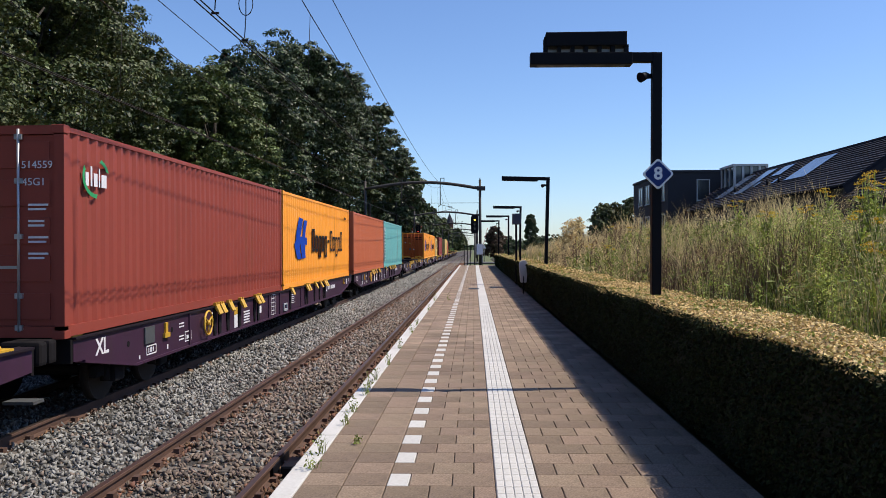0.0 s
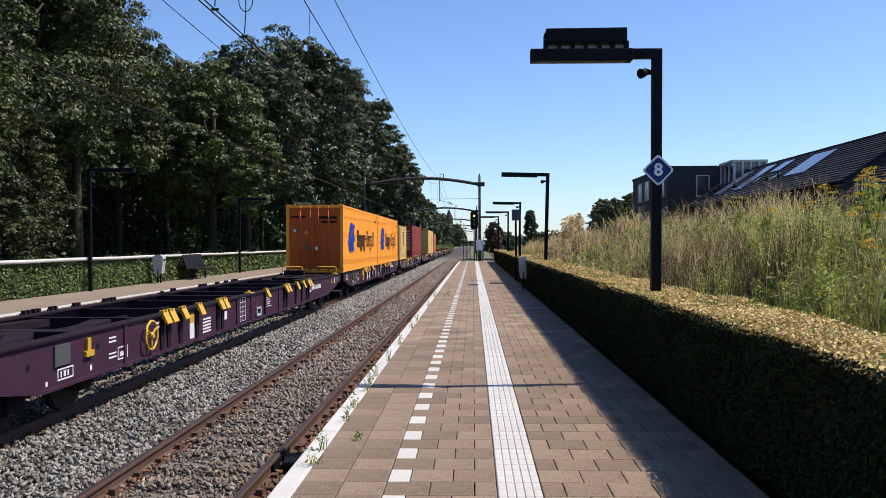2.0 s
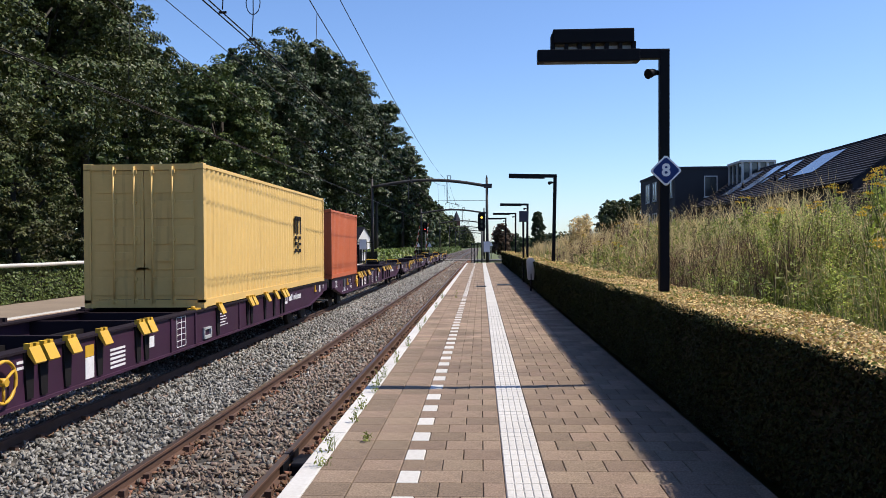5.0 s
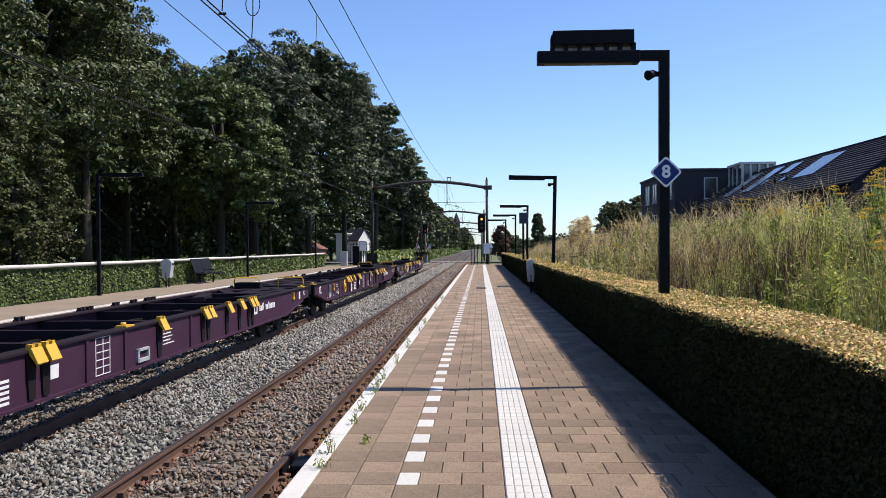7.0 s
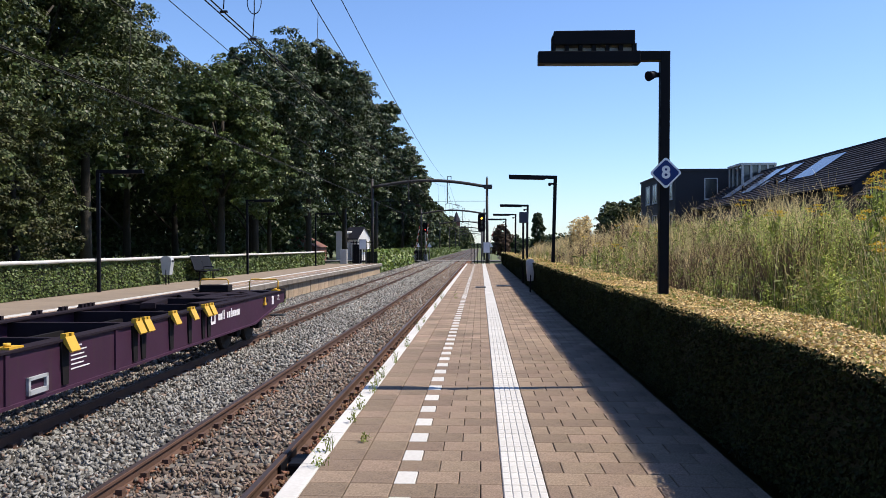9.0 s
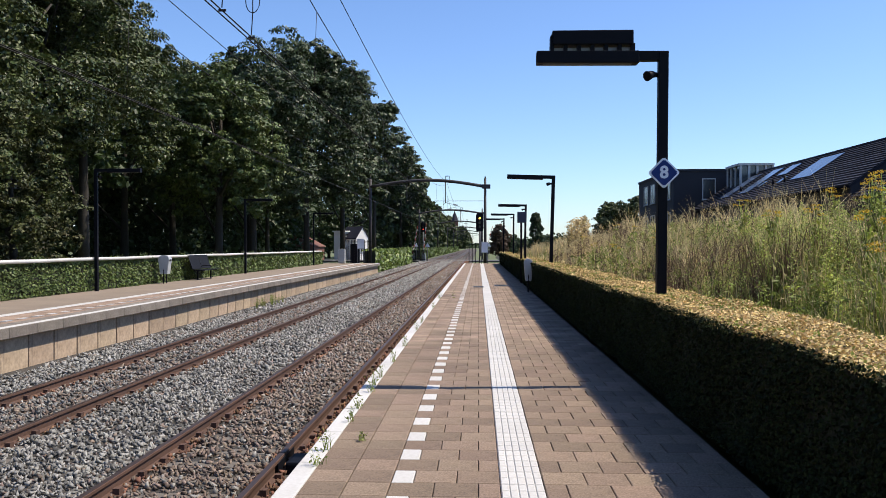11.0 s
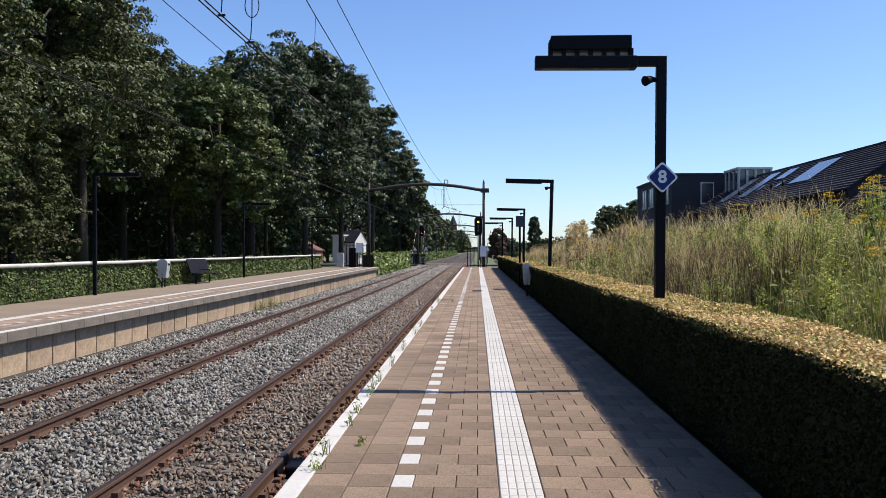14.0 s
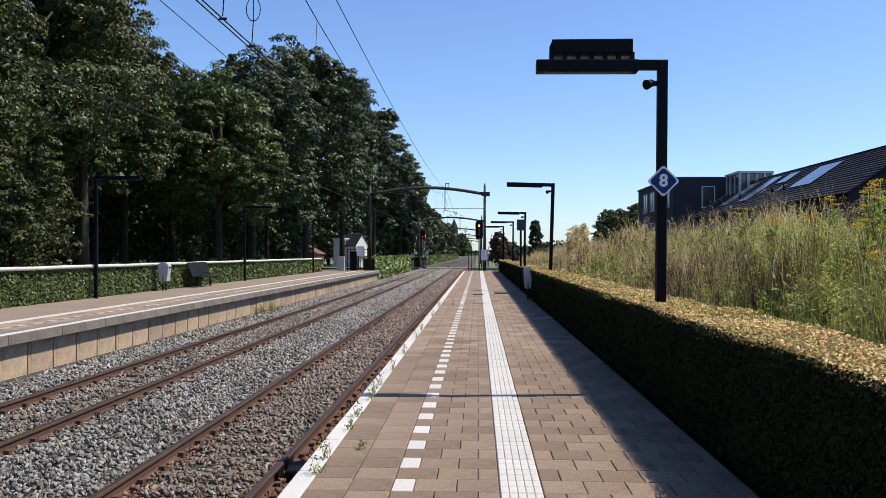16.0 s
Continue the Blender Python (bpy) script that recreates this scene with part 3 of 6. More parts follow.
def build_paving():
    floor = tagged(thing("paving", "brown square concrete paving with white guide tiles", "paving"), kind="structure")
    shared = {}
    far = {"paver": bmesh.new(), "dash": bmesh.new(), "guide": bmesh.new()}
    mats = {"paver": M["paver"], "dash": M["white"], "guide": M["white"]}
    names = {"paver": "paver", "dash": "white_dash", "guide": "guide_tile"}
    for x0, x1, y, kind in paving_plan():
        near = y < (13.2 if kind == "paver" else 22)
        w = round(x1 - x0, 3)
        lift = 0.004 * noise.noise((x0 * 9, y * 7, 1))
        if near:
            if (kind, w) not in shared:
                bm = bmesh.new()
                if kind == "guide":
                    lay(bm, 0, w, 0, 0.3, -0.009, 0.05, 0.002)
                    for i in range(5):
                        for j in range(2):
                            lay(bm, 0.004 + i * 0.0585, 0.004 + (i + 1) * 0.0585, 0.003 + j * 0.147, 0.003 + (j + 1) * 0.147, 0.0, 0.011, 0.0025)
                else:
                    lay(bm, 0, w, 0, 0.3, 0, 0.05, 0.003)
                ob = part(names[kind], bm, mats[kind], floor)
                shared[kind, w] = ob.data
            else:
                ob = new(names[kind], shared[kind, w])
                ob.parent = floor
            ob.location = (x0, y, lift)
        else:
            lay(far[kind], x0, x1, y, y + 0.3, lift * 0.5, 0.03, 0.004)
    for kind, bm in far.items():
        ob = part(names[kind], bm, M["paver_far"] if kind == "paver" else M["white"], floor)
        tagged(ob, "far rows of paving", kind="stuff")


def build_opposite_platform():
    z = 0.05
    ob = bmesh.new()
    box(ob, -14.6, OPP - 0.55, -6, 73, -1.0, z - 0.006)
    structure("platform_opposite", ob, M["sand"], "brown paved platform across the tracks")
    lip = tagged(thing("platform_edge_opposite", "weathered concrete edge of the platform across the tracks", "platform edge"), kind="structure")
    me = None
    for k in range(79):
        if me is None:
            a = part("edge_slab", boxes((OPP - 0.56, OPP, 0, 0.99, z - 0.21, z), bevel=0.012), M["concrete"], lip)
            me = a.data
        else:
            a = new("edge_slab", me)
            a.parent = lip
        a.location = (0, -6 + k, 0.003 * noise.noise((k * 2.3, 3, 0)))
    me = None
    for k in range(79):
        if me is None:
            a = part("wall_panel", boxes((OPP - 0.32, OPP - 0.2, 0.025, 0.975, -0.95, z - 0.21), bevel=0.02), M["wall_panel"], lip)
            me = a.data
        else:
            a = new("wall_panel", me)
            a.parent = lip
        a.location = (0.02 * noise.noise((k * 1.3, 8, 0)), -6 + k, 0)
    structure("pavement_opposite", boxes((OPP - 1.86, OPP - 0.561, -6, 72.8, z - 0.03, z - 0.002)), M["paver"], "reddish paving along the far platform edge")
    marks = tagged(thing("platform_marking", "white painted lines on the platform across the tracks", "marking"), kind="structure")
    part("edge_line", boxes((OPP - 0.2, OPP - 0.02, -6, 72.9, z, z + 0.004)), M["white"], marks)
    part("guide_line", boxes((OPP - 1.85, OPP - 1.55, -6, 72, z, z + 0.006)), M["white"], marks)
    me = None
    for k in range(120):
        if me is None:
            a = part("white_dash", boxes((OPP - 0.95, OPP - 0.8, 0, 0.3, z, z + 0.005)), M["white"], marks)
            me = a.data
        else:
            a = new("white_dash", me)
            a.parent = marks
        a.location = (0, 0.6 * k, 0)


build_ground()
build_tracks()
build_platform()
build_opposite_platform()

# ---- the train ----
SPEED = 27.38
PITCH = 25.94
FIRST = 10.1           # where the buffers of the first full wagon stand at the start
DECK = 1.165           # container floor above the rail


def corrugated(bm, y0, y1, z0, z1, x, out, period=0.278, depth=0.036):
    """A wall of trapezoid ribs along y; out: +1 or -1, the side that it faces."""
    n = max(1, round((y1 - y0) / period))
    p = (y1 - y0) / n
    line = []
    for i in range(n):
        a = y0 + i * p
        line += [(a, 0), (a + p * 0.25, 0), (a + p * 0.5, depth), (a + p * 0.75, depth)]
    line.append((y1, 0))
    lo = [bm.verts.new((x - out * d, y, z0)) for y, d in line]
    hi = [bm.verts.new((x - out * d, y, z1)) for y, d in line]
    for i in range(len(line) - 1):
        f = (lo[i], lo[i + 1], hi[i + 1], hi[i])
        bm.faces.new(f if out > 0 else f[::-1])


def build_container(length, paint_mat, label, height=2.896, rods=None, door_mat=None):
    """A steel box: frame, ribbed walls, roof, corner castings, doors with rods at the near end. Origin: floor centre of the near end."""
    c = thing("shipping_container", label, "shipping container", group="containers on the train")
    w, h, L = 1.219, height, length
    fr = bmesh.new()
    for x in (-w, w - 0.14):
        for y in (0.0, L - 0.12):
            box(fr, x, x + 0.14, y, y + 0.12, 0.0, h)
    for x in (-w + 0.01, w - 0.07):
        box(fr, x, x + 0.06, 0.1, L - 0.1, 0.02, 0.17)
        box(fr, x, x + 0.06, 0.1, L - 0.1, h - 0.085, h - 0.015)
    for y in (0.0, L - 0.1):
        box(fr, -w, w, y, y + 0.1, 0.02, 0.17)
        box(fr, -w, w, y, y + 0.1, h - 0.13, h - 0.012)
    part("frame", fr, paint_mat, c)
    for s in (1, -1):
        bm = bmesh.new()
        corrugated(bm, 0.12, L - 0.12, 0.17, h - 0.085, s * (w - 0.018), s)
        part("side_wall", bm, paint_mat, c)
    bm = bmesh.new()
    box(bm, -w + 0.05, w - 0.05, 0.05, L - 0.05, h - 0.05, h - 0.02)
    k = 0.4
    while k < L - 0.4:
        box(bm, -w + 0.2, w - 0.2, k, k + 0.12, h - 0.02, h - 0.005)
        k += 0.28
    part("roof", bm, paint_mat, c)
    part("floor", boxes((-w + 0.05, w - 0.05, 0.05, L - 0.05, 0.06, 0.15)), M["under"], c)
    bm = bmesh.new()
    box(bm, -w + 0.1, w - 0.1, L - 0.08, L - 0.04, 0.1, h - 0.1)
    for i in range(8):
        x = -w + 0.2 + i * 0.27
        box(bm, x, x + 0.12, L - 0.04, L - 0.015, 0.17, h - 0.13)
    part("end_wall", bm, paint_mat, c)
    for x in (-w - 0.002, w - 0.176):
        for y in (-0.004, L - 0.158):
            for z in (-0.002, h - 0.116):
                part("corner_casting", boxes((x, x + 0.178, y, y + 0.162, z, z + 0.118), bevel=0.01), paint_mat, c)
    for s in (-1, 1):
        bm = bmesh.new()
        x0, x1 = (-w + 0.145, -0.008) if s < 0 else (0.008, w - 0.145)
        box(bm, x0, x1, 0.03, 0.07, 0.18, h - 0.14)
        door = part("door", bm, door_mat or paint_mat, c)
        for j in range(5):
            z = 0.2 + (h - 0.34) * (j + 0.12) / 5
            part("door_panel", boxes((x0 + 0.06, x1 - 0.06, 0.012, 0.031, z, z + (h - 0.34) * 0.14), bevel=0.006), door_mat or paint_mat, door)
        for x in (s * 0.18, s * 0.6):
            rod = part("locking_rod", tube(bmesh.new(), [(x, -0.02, 0.1), (x, -0.02, h - 0.06)], 0.019), rods or M["rod"], door, "zinc locking rod")
            for z in (0.12, 0.55, 1.35, 2.1, h - 0.2):
                part("rod_bracket", boxes((x - 0.05, x + 0.05, -0.035, 0.012, z, z + 0.07)), rods or M["rod"], door)
            bm = bmesh.new()
            box(bm, min(x, x - s * 0.3), max(x, x - s * 0.3), -0.05, -0.03, 0.95 if abs(x) > 0.3 else 0.78, 0.99 if abs(x) > 0.3 else 0.82)
            part("rod_handle", bm, rods or M["rod"], door)
    return c


def bars(parent, name, rows, material, x=1.221, label=""):
    """Plain marks lying on the near side wall: rows of y0, y1, z0, z1."""
    bm = bmesh.new()
    for y0, y1, z0, z1 in rows:
        box(bm, x, x + 0.004, y0, y1, z0, z1)
    return tagged(part(name, bm, material, parent, label), kind="stuff")


def slab_mark(parent, name, outlines, material, x=1.221, label=""):
    bm = bmesh.new()
    for o in outlines:
        prism(bm, o, "x", x, x + 0.004)
    return part(name, bm, material, parent, label)


def end_bars(parent, name, rows, material, label=""):
    """Plain marks on the door end: rows of x0, x1, z0, z1."""
    bm = bmesh.new()
    for x0, x1, z0, z1 in rows:
        box(bm, x0, x1, 0.004, 0.011, z0, z1)
    return part(name, bm, material, parent, label)


def build_wagon(label):
    """A long flat wagon on two bogies. Origin: rail top at the near buffers; it runs to y = PITCH."""
    wg = thing("container_wagon", label, "flat wagon", group="wagons of the train")
    A, B = 0.75, 25.65
    top, bot = 1.13, 0.50
    outline = [(A, 0.82), (A + 0.25, 0.80), (A + 2.0, bot), (B - 3.0, bot), (B - 0.9, 0.78), (B, 0.84), (B, top), (A, top)]
    flaps = [6.65, 7.55, 8.45, 9.75, 13.65, 15.8, 17.3, 18.2, 18.95]
    for s in (1, -1):
        sill = part("side_sill", prism(bmesh.new(), outline, "x", s * 1.17, s * 1.21), M["purple"], wg, "purple painted side sill")
        bm = bmesh.new()
        part("top_flange", boxes((min(s * 1.02, s * 1.25), max(s * 1.02, s * 1.25), A, B, top, top + 0.03)), M["deck"], sill, "dusty top flange")
        low = [(A + 2.0, bot - 0.02), (B - 3.0, bot - 0.02), (B - 3.0, bot + 0.02), (A + 2.0, bot + 0.02)]
        prism(bm, low, "x", s * 1.1, s * 1.255)
        prism(bm, [(B - 3.0, bot - 0.02), (B - 0.9, 0.76), (B - 0.9, 0.80), (B - 3.0, bot + 0.02)], "x", s * 1.1, s * 1.255)
        prism(bm, [(A + 0.25, 0.78), (A + 2.0, bot - 0.02), (A + 2.0, bot + 0.02), (A + 0.25, 0.82)], "x", s * 1.1, s * 1.255)
        part("flange", bm, M["purple"], sill, "purple bottom flange")
        for f in flaps:
            n = 2 if f in (6.65, 9.75, 15.8, 18.95) else 1
            rib = bmesh.new()
            for i in range(n):
                y = f + 0.32 * i
                prism(rib, [(y - 0.02, top), (y + 0.2, top), (y + 0.17, bot + 0.05), (y + 0.03, bot + 0.05)], "x", s * 1.21, s * 1.236)
            # purple ribs drawn near black, their shade put into the colour
            part("rib", rib, M["under"], sill, "stiffening rib in near-black shade colour")
            fl = bmesh.new()
            for i in range(n):
                y = f + 0.32 * i
                v = [(s * 1.255, top + 0.05), (s * 1.28, top + 0.06), (s * 1.37, top - 0.13), (s * 1.35, top - 0.15), (s * 1.255, top - 0.02)]
                prism(fl, v, "y", y, y + 0.24)
                for yy in (y + 0.02, y + 0.16):
                    box(fl, min(s * 1.2, s * 1.28), max(s * 1.2, s * 1.28), yy, yy + 0.07, top + 0.03, top + 0.1)
            # far-side stops are yellow too; their shaded backs get the deck's dark colour
            part("stop_flap", fl, M["yellow"] if s > 0 else M["deck"], wg, "yellow folding container stop" if s > 0 else "folding container stop in dark shade colour")
        for y in (5.2, 11.2, 12.4, 15.2):
            part("rib", boxes((min(s * 1.21, s * 1.235), max(s * 1.21, s * 1.235), y, y + 0.09, bot + 0.02, top)), M["purple"], sill)
    # deck: end plates with openings, cross members, thin ties
    for y0, d in ((A, 1), (B, -1)):
        for a, b in ((0, 0.45), (1.65, 1.95), (3.3, 3.6)):
            part("deck_plate", boxes((-1.1, 1.1, min(y0 + d * a, y0 + d * b), max(y0 + d * a, y0 + d * b), top - 0.16, top + 0.02), bevel=0.01), M["deck"], wg)
        for s in (-1, 1):
            for (xa, ya), (xb, yb) in (((0.1, 0.3), (0.95, 1.8)), ((0.95, 1.8), (0.2, 3.4)), ((0.9, 3.4), (0.5, 5.2))):
                dx, dy = xb - xa, yb - ya
                n = math.hypot(dx, dy)
                px, py = -dy / n * 0.16, dx / n * 0.16
                o = [(s * (xa + px), y0 + d * (ya + py)), (s * (xa - px), y0 + d * (ya - py)), (s * (xb - px), y0 + d * (yb - py)), (s * (xb + px), y0 + d * (yb + py))]
                part("deck_brace", prism(bmesh.new(), o, "z", top - 0.1, top + 0.016), M["deck"], wg)
        part("centre_sill", boxes((-0.2, 0.2, min(y0, y0 + d * 3.6), max(y0, y0 + d * 3.6), top - 0.3, top + 0.012)), M["deck"], wg)
        part("headstock", boxes((-1.2, 1.2, min(y0, y0 - d * 0.06), max(y0, y0 - d * 0.06), top - 0.33, top)), M["under"], wg)
        for s in (-1, 1):
            bm = bmesh.new()
            tube(bm, [(s * 0.875, y0 - d * 0.05, 1.02), (s * 0.875, y0 - d * 0.3, 1.02)], 0.11, 12)
            box(bm, s * 0.875 - 0.27, s * 0.875 + 0.27, min(y0 - d * 0.3, y0 - d * 0.5), max(y0 - d * 0.3, y0 - d * 0.5), 0.86, 1.18, bevel=0.05)
            part("buffer", bm, M["under"], wg)
        bm = bmesh.new()
        tube(bm, [(0, y0, 1.0), (0, y0 - d * 0.3, 0.92), (0, y0 - d * 0.52, 0.97)], 0.05, 8)
        part("coupling", bm, M["under"], wg)
    for y in (4.6, 6.6, 8.6, 10.9, 12.6, 14.2, 16.4, 18.6, 20.6):
        part("cross_member", boxes((-1.17, 1.17, y, y + 0.14, 0.72, top - 0.02)), M["deck"], wg)
    bm = bmesh.new()
    for x in (-0.28, 0.2):
        box(bm, x, x + 0.08, 4.0, B - 4.0, 0.66, 0.98)
    part("centre_beam", bm, M["under"], wg)
    part("brake_pipe", tube(bmesh.new(), [(0.7, 5.0, 0.95), (0.75, 9.0, 1.0), (0.6, 14.0, 1.0), (0.7, 20.0, 0.95)], 0.03), M["rod"], wg)
    part("brake_cylinder", tube(bmesh.new(), [(-0.6, 11.6, 0.75), (-0.6, 12.3, 0.75)], 0.17, 12), M["under"], wg)
    # corner pins
    for s in (-1, 1):
        for y in (0.95, 12.75, 25.2):
            bm = boxes((s * 1.1 - 0.09, s * 1.1 + 0.09, y - 0.2, y + 0.1, top + 0.03, top + 0.055))
            tube(bm, [(s * 1.1, y - 0.1, top + 0.05), (s * 1.1, y - 0.1, top + 0.1)], 0.045, 8)
            # far pins take the same dark colour for their shaded side
            part("corner_pin", bm, M["yellow"] if s > 0 else M["deck"], wg, "yellow corner pin" if s > 0 else "corner pin in dark shade colour")
    # hand rails and box at the far end
    for y, s in ((B - 0.25, 1), (B - 0.25, -1)):
        part("hand_rail", tube(bmesh.new(), [(s * 1.1, y, top), (s * 1.1, y, top + 0.28), (s * 1.05, y, top + 0.33), (s * 0.35, y, top + 0.33), (s * 0.3, y, top + 0.28), (s * 0.3, y, top)], 0.02), M["yellow"], wg, "yellow hand rail")
        part("step", boxes((s * 1.0 - 0.2, s * 1.0 + 0.2, B + 0.05, B + 0.3, 0.42, 0.46)), M["steel"], wg)
    part("end_box", boxes((-0.9, -0.1, B - 0.9, B - 0.5, top + 0.02, top + 0.2), bevel=0.02), M["under"], wg)
    # handbrake wheel
    wheel = bmesh.new()
    ring = [(1.3, 6.1 + 0.24 * math.cos(a), 0.86 + 0.24 * math.sin(a)) for a in (2 * math.pi * k / 20 for k in range(21))]
    tube(wheel, ring, 0.022, 6, cap=False)
    for k in range(3):
        a = 2 * math.pi * k / 3 + 0.5
        tube(wheel, [(1.3, 6.1, 0.86), (1.3, 6.1 + 0.24 * math.cos(a), 0.86 + 0.24 * math.sin(a))], 0.018, 6)
    tube(wheel, [(1.2, 6.1, 0.86), (1.34, 6.1, 0.86)], 0.05, 8)
    part("hand_wheel", wheel, M["yellow"], wg, "yellow handbrake wheel")
    part("lever", boxes((1.215, 1.25, 3.97, 4.07, 0.84, 1.06), (1.215, 1.26, 3.91, 4.15, 0.8, 0.88)), M["yellow"], wg, "yellow brake lever")
    part("lever", boxes((1.215, 1.25, 23.5, 23.58, 0.9, 1.09), (1.215, 1.26, 23.44, 23.64, 0.88, 0.94)), M["yellow"], wg, "yellow brake lever")
    part("board", boxes((1.211, 1.24, 3.1, 3.5, 0.78, 1.06)), M["steel"], wg, "grey notice board")
    lettering("marking", "XL", 0.34, M["mark"], wg, Matrix(((0, 0, 1, 1.213), (1, 0, 0, 1.6), (0, 1, 0, 0.93), (0, 0, 0, 1))), "white stencilled letters", 0.008)
    lettering("marking", "XL", 0.2, M["mark"], wg, Matrix(((0, 0, 1, 1.213), (1, 0, 0, 25.0), (0, 1, 0, 0.98), (0, 0, 0, 1))), "white stencilled letters")
    # plain bars for the lessor's name, tables and notices
    rows = [(19.35 + dy, 19.35 + dy + w, 0.82, 0.82 + h) for dy, w, h in
            ((0.48, 0.09, 0.13), (0.6, 0.12, 0.13), (0.75, 0.05, 0.18), (0.84, 0.05, 0.19), (1.05, 0.09, 0.13), (1.17, 0.12, 0.13), (1.33, 0.05, 0.19), (1.42, 0.12, 0.13), (1.57, 0.12, 0.13), (1.72, 0.1, 0.13), (1.85, 0.12, 0.13))]
    rows = [(a + 0.15, b + 0.15, c, d) for a, b, c, d in rows]
    return wg, rows


def wagon_marks(wg, rows):
    x = 1.212
    bars(wg, "company_mark", rows, M["mark"], x, "white word as plain bars")
    ring = bmesh.new()
    for a, b, c, d in ((19.5, 19.57, 0.8, 1.02), (19.73, 19.8, 0.78, 1.0), (19.5, 19.8, 0.97, 1.03), (19.5, 19.8, 0.77, 0.83)):
        box(ring, x, x + 0.004, a, b, c, d)
    part("company_mark", ring, M["mark"], wg, "white square emblem")
    grid = [(11.5, 11.95, z, z + 0.012) for z in (0.56, 0.67, 0.78, 0.89, 1.0, 1.1)] + [(y, y + 0.018, 0.56, 1.1) for y in (11.5, 11.72, 11.935)]
    bars(wg, "load_table", grid, M["mark"], x, "white load limit table")
    text = [(13.92, 13.92 + w * 0.85, z, z + 0.018) for z, w in ((1.02, 0.35), (0.96, 0.5), (0.9, 0.42), (0.84, 0.5), (0.78, 0.4), (0.72, 0.6))]
    bars(wg, "notice", text, M["mark"], x, "small white lines of writing")
    text = [(6.5, 6.5 + w, z, z + 0.035) for z, w in ((1.0, 0.2), (0.93, 0.3))] + [(8.15, 8.4, 0.55, 0.85), *((8.9, 9.4, 0.58 + 0.065 * i, 0.615 + 0.065 * i) for i in range(5))] + [(5.0, 5.35, 0.6, 0.62), (5.0, 5.35, 0.78, 0.8), (5.0, 5.02, 0.62, 0.78), (5.33, 5.35, 0.62, 0.78), (5.08, 5.2, 0.65, 0.72), (5.2, 5.28, 0.68, 0.76)]
    bars(wg, "notice", text, M["mark"], x, "small white notices")
    # flat near-black discs on the sill take the place of shaded holes
    for y, z in ((2.5, 0.86), (4.35, 0.9), (5.3, 0.82), (23.9, 0.98), (24.62, 0.98)):
        part("hole", tube(bmesh.new(), [(1.2105, y, z), (1.2135, y, z)], 0.05, 14), M["under"], wg, "dark disc imitating the shade in a sill hole")
    bars(wg, "notice", [(24.3, 24.48, 0.84, 1.06)], M["mark"], x, "white notice at the wagon's end")
    bars(wg, "notice", [(8.15, 8.4, 0.855, 1.02)], M["yellow"], x, "yellow half of a notice")
    bars(wg, "length_mark", [(3.2, 3.62, 0.58, 0.6), (3.2, 3.62, 0.72, 0.74), (3.2, 3.22, 0.6, 0.72), (3.6, 3.62, 0.6, 0.72), (3.28, 3.31, 0.62, 0.7), (3.36, 3.42, 0.62, 0.7), (3.46, 3.5, 0.62, 0.7)], M["mark"], x, "white boxed length mark")
    bars(wg, "notice", [(4.7, 4.95, z, z + 0.025) for z in (0.96, 0.9, 0.72, 0.66)] + [(4.1, 4.16, 0.58, 0.66), (2.9, 2.95, 0.56, 0.62), (10.3, 10.5, 0.72, 0.9)], M["mark"], x, "small white stencilled lines")
    part("label_holder", boxes((1.212, 1.25, 12.85, 13.3, 0.56, 0.62), (1.212, 1.25, 12.85, 13.3, 0.74, 0.78), (1.212, 1.25, 12.85, 12.9, 0.56, 0.78), (1.212, 1.25, 13.25, 13.3, 0.56, 0.78)), M["grey"], wg, "grey label holder")


def bogie(wg, yc):
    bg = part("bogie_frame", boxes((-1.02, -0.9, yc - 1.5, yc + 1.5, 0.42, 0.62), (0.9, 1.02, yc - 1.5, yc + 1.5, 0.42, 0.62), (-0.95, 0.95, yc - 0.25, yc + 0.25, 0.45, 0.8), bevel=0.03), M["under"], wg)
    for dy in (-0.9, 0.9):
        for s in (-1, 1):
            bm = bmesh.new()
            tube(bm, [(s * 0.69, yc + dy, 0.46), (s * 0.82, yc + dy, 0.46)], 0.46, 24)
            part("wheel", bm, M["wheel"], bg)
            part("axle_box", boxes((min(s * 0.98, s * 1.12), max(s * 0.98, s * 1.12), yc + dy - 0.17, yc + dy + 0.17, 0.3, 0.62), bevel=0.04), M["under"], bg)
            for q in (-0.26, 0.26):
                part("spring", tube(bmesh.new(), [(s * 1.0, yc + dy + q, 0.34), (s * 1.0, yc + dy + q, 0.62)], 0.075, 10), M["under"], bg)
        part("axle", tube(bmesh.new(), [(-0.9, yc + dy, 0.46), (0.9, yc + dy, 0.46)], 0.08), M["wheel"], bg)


WAGONS, LOADS = [], []
first_wagon, name_rows = build_wagon("dark purple flat container wagon with yellow stops")
wagon_marks(first_wagon, name_rows)
bogie(first_wagon, 3.3)
bogie(first_wagon, PITCH - 3.3)
for k in range(-1, 10):
    wg = first_wagon if k == -1 else copy_thing(first_wagon, pose(0, 0, 0))
    WAGONS.append((wg, FIRST + PITCH * k))
for ob in [o for o in first_wagon.children if o.name.startswith("hand_rail")]:
    bpy.data.objects.remove(ob)
for ob in [o for o in first_wagon.children if o.name.startswith("marking") and o.matrix_basis.translation.y > 20]:
    bpy.data.objects.remove(ob)
for k, (wg, _) in enumerate(WAGONS):
    empty = k - 1 in (2, 7, 8, 9)
    tagged(wg, "empty dark purple flat container wagon with yellow stops" if empty else "dark purple flat container wagon carrying shipping containers")

LONG, SHORT = 12.192, 6.058


